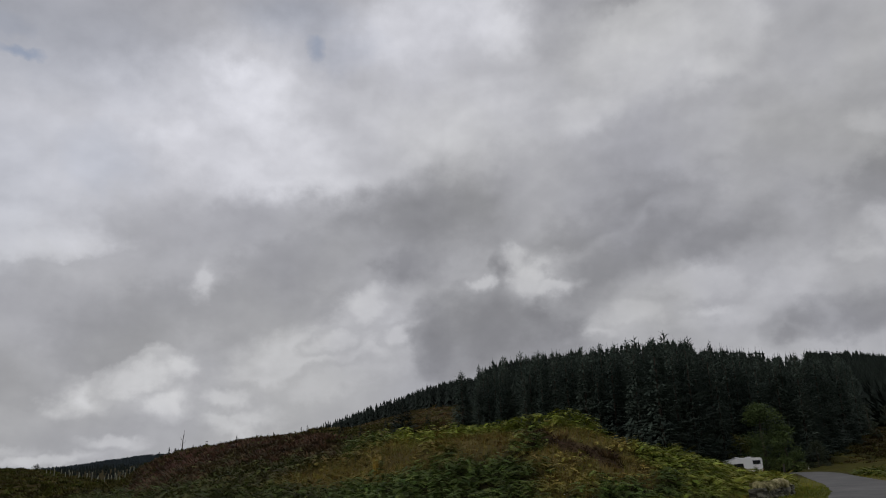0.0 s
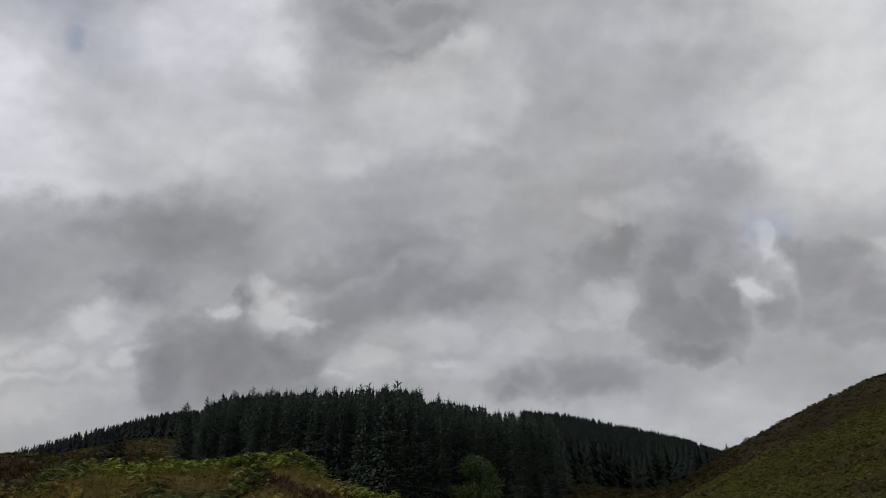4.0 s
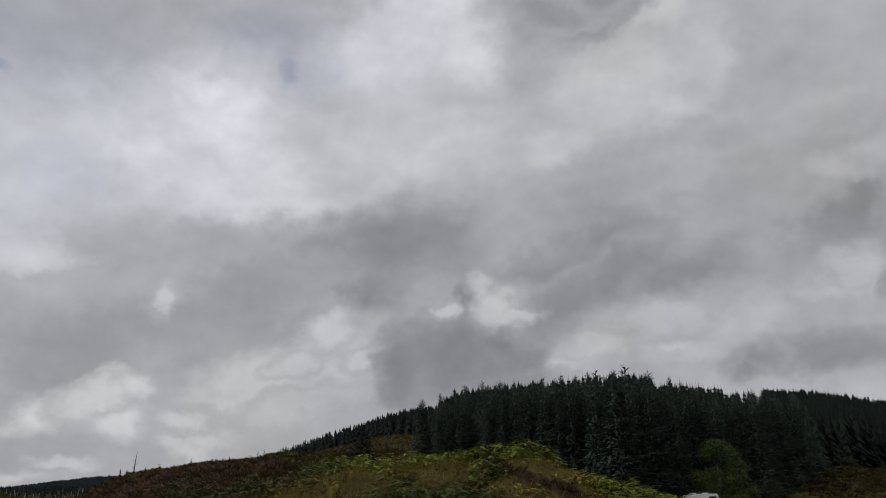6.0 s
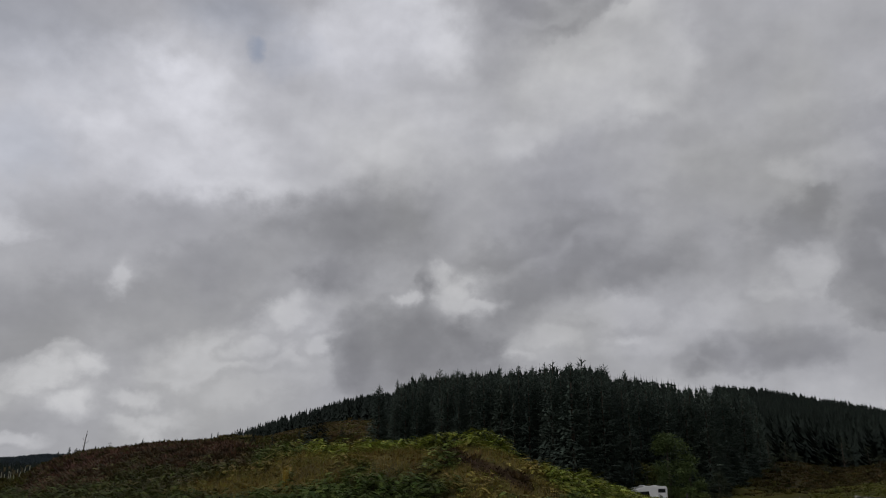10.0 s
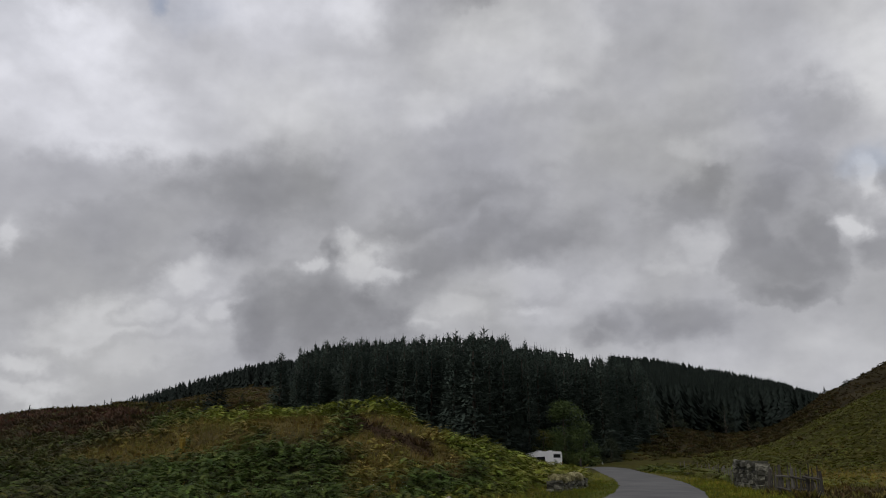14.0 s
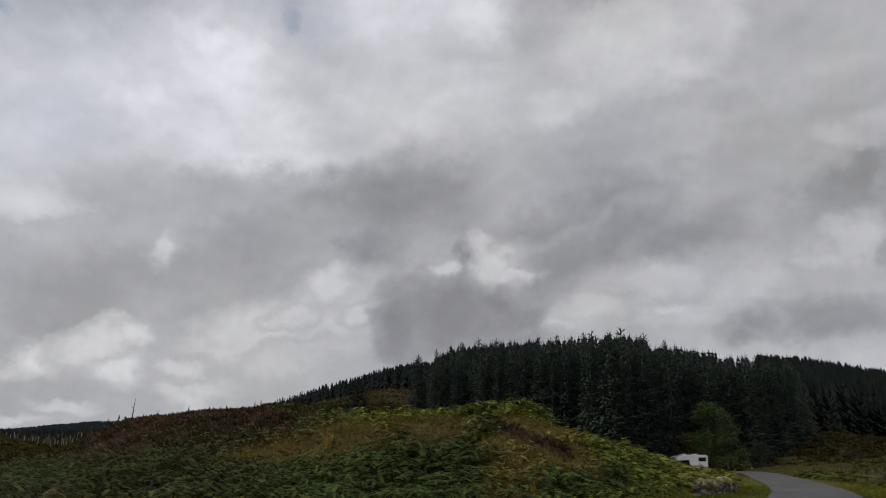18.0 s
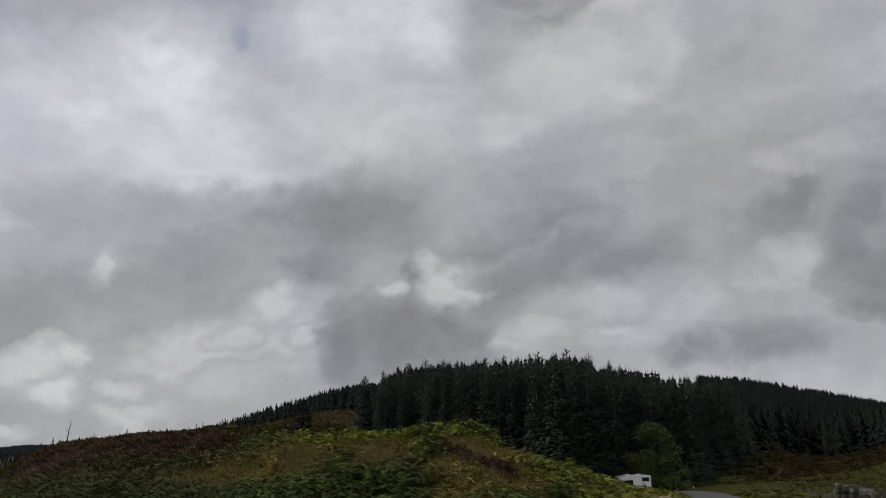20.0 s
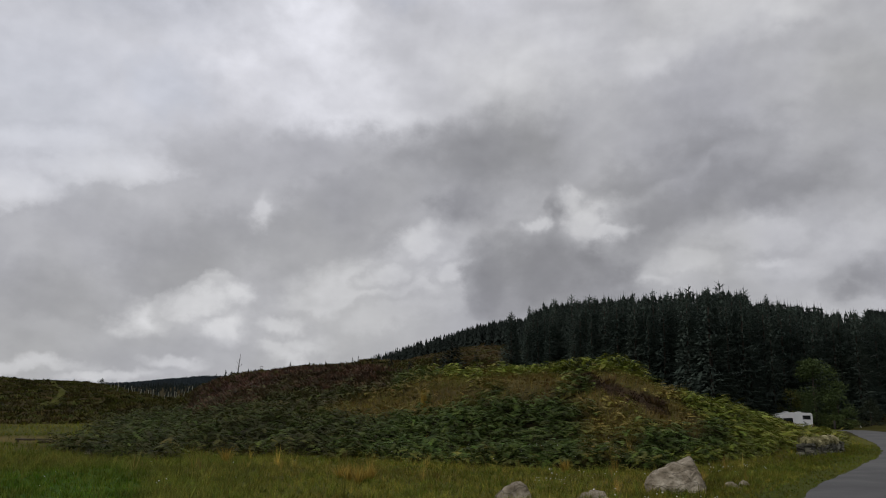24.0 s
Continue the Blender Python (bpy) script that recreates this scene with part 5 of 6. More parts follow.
x, y = polar(11.8, 18.3)
boulder("boulder", [(-0.62, -0.28, 0), (0.58, -0.34, 0), (0.62, 0.3, 0), (-0.58, 0.35, 0), (-0.60, -0.22, 0.36), (-0.52, 0.2, 0.46), (-0.22, -0.24, 0.60), (-0.1, 0.28, 0.66), (0.24, -0.20, 0.76),
                    (0.34, 0.18, 0.80), (0.40, -0.22, 0.68), (0.58, -0.24, 0.26), (0.60, 0.2, 0.3), (-0.35, -0.40, 0.2), (0.2, -0.42, 0.22)], 1.0,
        "large pale grey angular boulder in the long grass", x, y, -10)
x, y = polar(0.95, 15.6)
boulder("boulder", [(-0.42, -0.25, 0), (0.40, -0.25, 0), (0.4, 0.3, 0), (-0.4, 0.3, 0), (-0.25, -0.15, 0.24), (0.12, -0.05, 0.42), (0.3, -0.1, 0.30), (0.1, 0.2, 0.38), (-0.1, 0, 0.38)],
        5.0, "rounded grey boulder half sunk in the meadow grass", x, y, 15)
x, y = polar(6.4, 16.0)
boulder("boulder", [(-0.34, -0.2, 0), (0.34, -0.2, 0), (0.3, 0.25, 0), (-0.3, 0.25, 0), (-0.2, 0, 0.2), (0.2, 0, 0.24), (0.02, 0.1, 0.26)], 8.0,
        "low dark boulder sunk in the grass", x, y, 0)
for k, (bb, dd, sc) in enumerate(((15.2, 19.6, 0.3), (16.1, 20.2, 0.22))):
    x, y = polar(bb, dd)
    boulder("stone", [(-sc, -0.15, 0), (sc, -0.15, 0), (sc, 0.2, 0), (-sc, 0.2, 0), (0, 0, 0.24), (0.5 * sc, 0.05, 0.18)], 11.0 + k, "small low stone in the roadside grass", x, y, 20 * k)
x, y = polar(-27.2, 28.5)
boulder("stone", [(-0.22, -0.15, 0), (0.22, -0.15, 0), (0.2, 0.2, 0), (-0.2, 0.2, 0), (0, 0, 0.2), (0.12, 0.05, 0.18)], 15.0, "small pale stone at the edge of the bracken", x, y, 20)

STONES = [stone_mesh("wall_stone", (1, 1, 1), 60 + k, M_STONE, 2, 0.2) for k in range(8)]


def stone_wall(name, a, b, h, thick, courses, seed, label):
    """A dry stone wall from a to b, stone by stone, round a black block that darkens its gaps."""
    r = random.Random(seed)
    ax, ay = a
    ln = math.hypot(b[0] - ax, b[1] - ay)
    turn = math.degrees(math.atan2(b[1] - ay, b[0] - ax))
    wall = new(name)
    wall.empty_display_size = 0.3
    base = min(ground_z(*a), ground_z(*b)) - 0.08
    wall.matrix_basis = pose(ax, ay, base, 0, 0, turn)
    # black block inside stands in for the shade between stones
    bm = bmesh.new()
    bmesh.ops.create_cube(bm, size=1.0)
    for v in bm.verts:
        v.co = Vector(((v.co.x + 0.5) * (ln - 0.3) + 0.15, v.co.y * (thick - 0.3), (v.co.z + 0.5) * (h - 0.12)))
    part("core", bm_mesh("wall_core", bm, M_BLACK), wall, "black block darkening the gaps between stones")
    ch = h / courses
    for c in range(courses):
        for side in (-1, 1):
            u = r.uniform(-0.1, 0)
            while u < ln:
                w = r.uniform(0.18, 0.48)
                if r.random() < 0.97:
                    m = pose(u + w / 2, side * (thick / 2 - 0.13 - 0.03 * c) + r.uniform(-0.045, 0.045), (c + 0.5) * ch + r.uniform(-0.03, 0.03), r.uniform(-9, 9), r.uniform(-9, 9), r.uniform(-10, 10))
                    part("stone", r.choice(STONES), wall, m=m @ Matrix.Diagonal((w * 0.97, 0.30, ch * r.uniform(0.75, 1.15), 1)))
                u += w
        for end in (0.06, ln - 0.06):
            for q in (-0.15, 0.15):
                m = pose(end + r.uniform(-0.04, 0.04), q, (c + 0.5) * ch, r.uniform(-4, 4), r.uniform(-6, 6), 90 + r.uniform(-6, 6))
                part("stone", r.choice(STONES), wall, m=m @ Matrix.Diagonal((0.32, 0.32, ch * 0.98, 1)))
    return tagged(wall, label, "stone wall"), ln, wall


wall_l, ln, w0 = stone_wall("stone_wall", (12.15, 33.7), (14.9, 37.6), 0.56, 0.62, 5, 3, "low dry stone wall capped with shaggy dry turf beside the road")


def turf_cap(wall, ln, h, seed):
    """Mops of dry turf in a row along the wall's top: each a cushion of ribbons that rise, bend over and hang down the sides."""
    r = np.random.default_rng(seed)
    u = 0.05
    while u < ln - 0.1:
        w = r.uniform(0.17, 0.32)
        v, f = [], []
        for k in range(150):
            a, q = r.uniform(0, 6.283), r.uniform(0.35, 1.0)
            d = np.array([math.cos(a) * 0.5 * w / 0.3, math.sin(a), 0])
            s = np.array([-math.sin(a), math.cos(a), 0]) * r.uniform(0.014, 0.03)
            top = 0.17 * r.uniform(0.75, 1.15)
            line = (np.array([0, 0, 0.02]) + d * 0.05, d * 0.16 * q + np.array([0, 0, top]), d * (0.19 + 0.12 * q) + np.array([0, 0, top * 0.55 * r.uniform(0.6, 1.2)]), d * (0.22 + 0.12 * q) + np.array([0, 0, -0.08 * r.uniform(-0.5, 1.0)]))
            n = len(v)
            for p, g, wild in zip(line, (1.0, 1.2, 1.0, 0.3), (0.0, 0.015, 0.022, 0.03)):
                p = p + r.normal(0, wild, 3)
                v.extend((p - s * g, p + s * g))
            f.extend((n + j, n + j + 1, n + j + 3, n + j + 2) for j in (0, 2, 4))
        part("turf", mesh_from("turf_mop", np.array(v), np.array(f), M_TURF), wall, m=pose(u + w / 2, r.uniform(-0.08, 0.08), h + r.uniform(-0.09, 0.09), r.uniform(-14, 14), r.uniform(-14, 14)))
        u += w * 1.05


turf_cap(w0, ln, 0.56, 4)
wall_r, ln, w1 = stone_wall("stone_wall", (20.85, 31.7), (22.45, 36.1), 1.16, 0.62, 6, 8, "grey lichened dry stone wall with flat cope stones beside the road")
r = random.Random(17)
u = -0.05
while u < ln:
    w = r.uniform(0.26, 0.5)
    part("cope_stone", r.choice(STONES), w1, "pale lichened cope stone", pose(u + w / 2, r.uniform(-0.05, 0.05), 1.20 + r.uniform(-0.03, 0.04), r.uniform(-9, 9), r.uniform(-12, 12), r.uniform(-14, 14)) @ Matrix.Diagonal((w * 1.05, r.uniform(0.5, 0.72), r.uniform(0.16, 0.28), 1)))
    u += w


# ---- fences and posts ----
def rod(name, a, b, ra, rb, mat, sides=6, bend=0.0, seed=0):
    """A round or split pole from a to b."""
    r = random.Random(seed)
    a, b = np.array(a, float), np.array(b, float)
    pts = [a + (b - a) * t + np.array([r.uniform(-bend, bend), r.uniform(-bend, bend), r.uniform(-bend, bend)]) * (0 < t < 1) for t in (0, 0.35, 0.7, 1)]
    v, f = tube(pts, [ra + (rb - ra) * t for t in (0, 0.35, 0.7, 1)], sides)
    n = len(v)
    v = np.concatenate([v, [a], [b]])
    caps = [(n, (k + 1) % sides, k, k) for k in range(sides)] + [(n + 1, n - sides + k, n - sides + (k + 1) % sides, n - sides + (k + 1) % sides) for k in range(sides)]
    me = bpy.data.meshes.new(name)
    me.from_pydata([tuple(p) for p in v], [], [tuple(q) for q in f.tolist()] + [c[:3] for c in caps])
    me.materials.append(mat)
    return me


def old_fence(a, b, seed):
    """A decayed timber fence: leaning posts, broken rails and uprights."""
    r = random.Random(seed)
    fence = new("timber_fence")
    fence.empty_display_size = 0.3
    fence.matrix_basis = pose(a[0], a[1], ground_z(*a), 0, 0, math.degrees(math.atan2(b[1] - a[1], b[0] - a[0])))
    ln = math.hypot(b[0] - a[0], b[1] - a[1])
    n = 5
    for k in range(n):
        u = ln * k / (n - 1)
        part("post", rod("fence_post", (u, 0, -0.3), (u + r.uniform(-0.12, 0.12), r.uniform(-0.1, 0.1), r.uniform(0.95, 1.3) - 0.06 * k), 0.075, 0.06, M_DEADWOOD, 6, 0.01, k), fence)
    for k in range(n - 1):
        for z in (0.3, 0.8):
            if r.random() < 0.75:
                u = ln * k / (n - 1)
                v = ln * (k + 1) / (n - 1)
                part("rail", rod("fence_rail", (u - 0.1, -0.07, z + r.uniform(-0.06, 0.06) - 0.04 * k), (v + 0.1, -0.07, z + r.uniform(-0.14, 0.08) - 0.05 * k), 0.05, 0.04, M_DEADWOOD, 5, 0.02, k + 9), fence)
    u = 0.1
    while u < ln:
        part("upright", rod("fence_upright", (u, 0.05, -0.1), (u + r.uniform(-0.12, 0.12), 0.06 + r.uniform(-0.06, 0.06), r.uniform(0.4, 1.25)), 0.030, 0.022, M_DEADWOOD, 5, 0.02, int(u * 50)), fence)
        u += r.uniform(0.05, 0.14)
    return tagged(fence, "decayed grey timber fence with leaning posts and broken rails", "fence")


old_fence((20.65, 31.2), (20.3, 27.3), 2)


def stake(h, radius, label, category, group, seed, lean=4):
    r = random.Random(seed)
    ob = new("stake", rod("stake", (0, 0, -0.25), (h * math.tan(radians(r.uniform(-lean, lean))), h * math.tan(radians(r.uniform(-lean, lean))), h), radius, radius * 0.85, M_DEADWOOD if radius > 0.08 else M_PALEWOOD, 6, 0.01, seed))
    return tagged(ob, label, category, group)


first = [stake(1.05, 0.05, "pale weathered fence stake in the roadside bracken", "fence post", "stakes along the road", 30 + k) for k in range(4)]
line = spline([(24.6, 40.4), (27.6, 46.5), (31.5, 55), (36.5, 68)], 6)
for k, p in enumerate(line):
    ob = first[k] if k < 4 else copy_thing(first[k % 4], Matrix())
    ob.matrix_basis = pose(p[0], p[1], ground_z(*p), 0, 0, 77 * k) @ Matrix.Scale(0.62 + 0.3 * ((k * 37) % 10) / 10, 4)
x, y = polar(21.65, 84)
dark_post = stake(1.05, 0.10, "dark short wooden post at the road edge", "post", "", 50, 1)
dark_post.name = "wooden_post"
dark_post.matrix_basis = pose(x, y, ground_z(x, y))

# a small white sign on the verge beyond the bend
sign = new("road_sign")
x, y = polar(23.1, 112)
sign.matrix_basis = pose(x, y, ground_z(x, y), 0, 0, -20) @ Matrix.Scale(0.42, 4)
part("post", rod("sign_post", (0, 0.03, -0.2), (0, 0.03, 0.9), 0.04, 0.04, M_DEADWOOD), sign)
bm = bmesh.new()
tri = [bm.verts.new(p) for p in ((-0.36, 0, 0.25), (0.36, 0, 0.25), (0.05, 0, 1.1), (-0.05, 0, 1.1))]
ex = bmesh.ops.extrude_face_region(bm, geom=[bm.faces.new(tri)])
bmesh.ops.translate(bm, verts=[g for g in ex["geom"] if isinstance(g, bmesh.types.BMVert)], vec=(0, 0.02, 0))
part("board", bm_mesh("sign_board", bm, M_SIGN), sign, "plain white triangular board")
tagged(sign, "small white triangular sign on a short post", "sign")


# tree shelters on the left-hand hill
def shelter(seed):
    r = random.Random(seed)
    thing = new("tree_shelter")
    thing.empty_display_size = 0.2
    part("tube", rod("shelter_tube", (0, 0, 0), (r.uniform(-0.06, 0.06), r.uniform(-0.06, 0.06), 0.85), 0.04, 0.04, M_TUBE, 8, 0, seed), thing)
    part("stake", rod("shelter_stake", (0.07, 0, -0.2), (0.08, 0.02, 0.9), 0.02, 0.02, M_DEADWOOD, 5, 0, seed), thing)
    return tagged(thing, "pale plastic tree shelter tube on a stake", "tree shelter", "tree shelters on the hill")


shelters = [shelter(s) for s in range(3)]
r = random.Random(8)
for k in range(44):
    t = (k // 2) / 21
    bb, dd = -26.0 + 4.7 * t + r.uniform(-0.12, 0.12) + (0.25 if k % 2 else 0), (138 - 40 * t) * (1.0 if k % 2 else 0.92) + r.uniform(-3, 3)
    if r.random() < 0.4 and k > 2:
        continue
    x, y = polar(bb, dd)
    ob = shelters[k] if k < 3 else copy_thing(shelters[k % 3], Matrix())
    ob.matrix_basis = pose(x, y, ground_z(x, y), r.uniform(-5, 5), r.uniform(-5, 5), 60 * k) @ Matrix.Scale(r.uniform(0.8, 1.15), 4)


# low log barriers by the sandy track
def log_barrier(seed):
    thing = new("log_barrier")
    thing.empty_display_size = 0.2
    part("rail", rod("barrier_rail", (-0.7, 0, 0.10), (0.7, 0, 0.09), 0.04, 0.035, M_BARK, 8, 0.01, seed), thing)
    for s in (-0.6, 0.6):
        part("post", rod("barrier_post", (s, 0.02, -0.2), (s, 0.02, 0.10), 0.04, 0.045, M_BARK, 7, 0, seed), thing)
    return tagged(thing, "low dark log rail on two short posts by the sandy track", "barrier", "log barriers by the track")


bar = log_barrier(3)
for k, (bb, dd) in enumerate(((-30.2, 37.5), (-28.9, 35.8))):
    x, y = polar(bb, dd)
    ob = bar if not k else copy_thing(bar, Matrix())
    ob.matrix_basis = pose(x, y, ground_z(x, y), 0, 0, -bb + 8 * k)

# a dead tree on the skyline
snag = new("dead_tree")
x, y = polar(-18.1, 79)
snag.matrix_basis = pose(x, y, ground_z(x, y) - 0.1)
v, f = tube([(0, 0, 0), (0.03, 0, 0.8), (0.08, 0, 1.5), (0.17, 0, 2.25)], (0.06, 0.045, 0.03, 0.01))
part("trunk", mesh_from("snag_trunk", v, f, M_DEADWOOD), snag)
for z, l, a in ((0.75, 0.28, 2.9), (1.05, 0.3, 0.3), (1.3, 0.22, 3.4), (1.6, 0.16, 0.1)):
    v, f = tube([(0.05, 0, z), (0.05 + 0.6 * l * math.cos(a), 0.6 * l * math.sin(a), z + 0.12), (0.05 + l * math.cos(a), l * math.sin(a), z + 0.3)], (0.02, 0.014, 0.006), 5)
    part("branch", mesh_from("snag_branch", v, f, M_DEADWOOD), snag)
tagged(snag, "thin bare dead tree on the heather skyline", "dead tree")


# ---- single trees and bushes ----
def broadleaf(h, radius, seed, label, leaves=1500, leaf=0.22, base=0.12, mat=None, name="broadleaf_tree", category="tree"):
    """A tapered trunk with limbs, and a crown of many small leaf sprays gathered in uneven clumps."""
    rng = np.random.default_rng(seed)
    thing = new(name)
    thing.empty_display_size = 0.3
    v, f = tube([(0, 0, -0.3), (0.05, 0, h * 0.3), (-0.04, 0.05, h * 0.6), (0, 0, h * 0.9)], (h * 0.028, h * 0.02, h * 0.012, 0.02))
    part("trunk", mesh_from("tree_trunk", v, f, M_BARK, None, True), thing)
    clumps = []
    for k in range(44):
        a, t = rng.uniform(0, 6.28), base + (1 - base) * (rng.random() ** 0.8 if k > 12 else rng.uniform(0.03, 0.2))
        rr = radius * (math.sin(math.pi * min(0.98, (t - base) / (1 - base) * 0.74 + 0.26)) ** 0.6) * rng.uniform(0.35, 0.95)
        clumps.append((np.array([rr * math.cos(a), rr * math.sin(a), t * h * 0.93]), radius * rng.uniform(0.22, 0.42)))
    for c, s in clumps[:9]:
        v, f = tube([(0, 0, max(0.1, c[2] * 0.55)), (c[0] * 0.5, c[1] * 0.5, c[2] * 0.8), tuple(c)], (h * 0.009, h * 0.006, 0.012), 5)
        part("limb", mesh_from("tree_limb", v, f, M_BARK, None, True), thing)
    out = []
    for k in range(leaves):
        c, s = clumps[k % len(clumps)]
        d = rng.normal(0, 1, 3)
        d /= np.linalg.norm(d)
        p = c + d * s * rng.random() ** 0.4 * np.array([1, 1, 0.75])
        p[2] = max(p[2], 0.08)
        u, w = rng.normal(0, 1, 3), rng.normal(0, 1, 3)
        u, w = u / np.linalg.norm(u) * leaf, w / np.linalg.norm(w) * leaf
        u[2] *= 0.5
        out.extend((p, p + u, p + u * 0.5 + w * 0.6))
    out = np.array(out)
    part("crown", mesh_from("tree_crown", out, np.arange(len(out)).reshape(-1, 3), mat or M_BROADLEAF), thing)
    return tagged(thing, label, category)


M_ROWAN = material("yellow_green_leaves", [(0.06, 0.068, 0.018), (0.12, 0.122, 0.032), (0.19, 0.178, 0.05)], 1.1, 0.6, spec=0.2, through=0.25, stops=(0.3, 0.72))
M_DULL = material("dull_green_leaves", [(0.02, 0.028, 0.018), (0.04, 0.05, 0.03), (0.07, 0.08, 0.05)], 1.1, 0.7, spec=0.15, through=0.2, stops=(0.3, 0.72))
place(broadleaf(7.4, 3.3, 1, "bushy broadleaved tree, leafy nearly to the ground, before the spruces", 10000, 0.27, 0.02), *polar(20.6, 111), 0, 1.14)
place(broadleaf(5.6, 2.0, 2, "broadleaved tree leaning out from its taller neighbour", 4200, 0.25, 0.02), *polar(21.9, 111), 0, 1.08)
place(broadleaf(4.3, 1.7, 3, "rounded yellow-green bush behind the parked van", 2600, 0.22, 0.02, M_ROWAN, "bush", "bush"), *polar(19.2, 109.5), 0, 1.22)
place(broadleaf(3.4, 1.5, 4, "dark rounded bush on the verge at the bend", 2400, 0.22, 0.02, M_DULL, "bush", "bush"), *polar(23.7, 119), 0, 1.0)
r = random.Random(5)
for k, (bb, dd, h) in enumerate(((26.9, 230, 7), (27.9, 240, 6), (29.4, 262, 8), (31.2, 285, 10), (32.6, 290, 7), (28.6, 225, 4), (30.2, 240, 4), (26.3, 200, 5), (33.2, 250, 4), (27.2, 190, 3.5))):
    place(broadleaf(h, h * 0.33, 20 + k, "small pale-stemmed birch at the foot of the far plantation" if h > 5 else "low scrubby bush on the brown valley side", 420, 0.42, 0.25 if h > 5 else 0.05,
                    M_DULL, "birch" if h > 5 else "bush", "tree" if h > 5 else "bush"), *polar(bb, dd))
# bearing, distance, height of the top seen from the road (degrees), spread
for k, (bb, dd, e, s) in enumerate(((-3.3, 98, 4.9, 3.1), (-6.25, 110, 3.45, 0.9), (-8.9, 110, 3.3, 0.7), (-4.5, 125, 3.7, 0.9), (-1.6, 125, 4.0, 0.9), (-7.6, 125, 3.55, 0.9), (-18.9, 80, 2.35, 0.35),
                                    (-18.5, 80, 2.3, 0.3), (-19.5, 82, 2.05, 0.3), (-14.6, 76, 3.0, 0.2), (-17.4, 80, 2.4, 0.3), (-9.9, 120, 3.5, 0.6), (-10.3, 125, 3.4, 0.5))):
    x, y = polar(bb, dd)
    h = min(7.0, max(0.7, EYE + dd * math.tan(radians(e)) - ground_z(x, y)))
    t = make_conifer(h, s, 90 + k, "small self-sown spruce standing alone on the moor", (0.24 if h > 2 else 0.13, 10 if s > 3 else 8, 10 if s > 3 else 7), M_NEEDLE)
    t["group"] = "small spruces on the moor"
    place(t, x, y)
for k, (bb, dd, h) in enumerate(((-26.65, 152, 2.2), (-9.3, 90, 1.3), (-9.9, 92, 1.0), (-10.6, 94, 0.8), (38.7, 222, 1.9), (44, 245, 1.2))):
    place(broadleaf(h, h * 0.62, 50 + k, "dark wind-shaped bush on the skyline", 1100, 0.2, 0.0, M_DULL, "bush", "bush"), *polar(bb, dd))

# tall straw-coloured tussocks on the mound and in the meadow
def tussock(bb, dd, blades, h, lean, seed, label):
    x, y = polar(bb, dd)
    tr = np.random.default_rng(seed)
    v = tuft(tr, blades, h, lean, 0.011)
    ob = new("grass_tussock", mesh_from("grass_tussock", v, np.arange(len(v)).reshape(-1, 3), M_PLANT, np.tile((0.36, 0.26, 0.09), (len(v), 1)) * np.repeat(tr.uniform(0.6, 1.25, blades), 3)[:, None]))
    ob.matrix_basis = pose(x, y, ground_z(x, y))
    tagged(ob, label, "grass tussock", "straw tussocks")


tussock(-5.25, 35.4, 130, 0.85, 0.22, 3, "tall straw-coloured grass tussock among the bracken")
for k, (bb, dd, h) in enumerate(((-10.3, 18.6, 0.55), (-9.6, 18.2, 0.6), (-8.9, 18.8, 0.5), (-10.9, 19.4, 0.45), (4.6, 22.2, 0.5), (13.4, 20.5, 0.42), (-18.5, 24.0, 0.6))):
    tussock(bb, dd, 75, 0.75 * h, 0.36, 60 + k, "straw-coloured grass tussock in the green meadow")


# ---- the motorhome ----
def box(bm, x0, x1, y0, y1, z0, z1):
    return bmesh.ops.create_cube(bm, size=1.0, matrix=Matrix.Translation(((x0 + x1) / 2, (y0 + y1) / 2, (z0 + z1) / 2)) @ Matrix.Diagonal((x1 - x0, y1 - y0, z1 - z0, 1)))


def extruded(name, outline, y0, y1, mat, bevel=0.05, soft=False):
    """A solid with a side outline (x, z), from y0 to y1, its edges rounded."""
    bm = bmesh.new()
    a = [bm.verts.new((x, y0, z)) for x, z in outline]
    b = [bm.verts.new((x, y1, z)) for x, z in outline]
    bm.faces.new(a)
    bm.faces.new(b[::-1])
    for i in range(len(a)):
        j = (i + 1) % len(a)
        bm.faces.new((a[j], a[i], b[i], b[j]))
    bmesh.ops.recalc_face_normals(bm, faces=bm.faces[:])
    if bevel:
        bmesh.ops.bevel(bm, geom=bm.edges[:], offset=bevel, segments=2, affect="EDGES", clamp_overlap=True)
    return bm_mesh(name, bm, mat, soft)


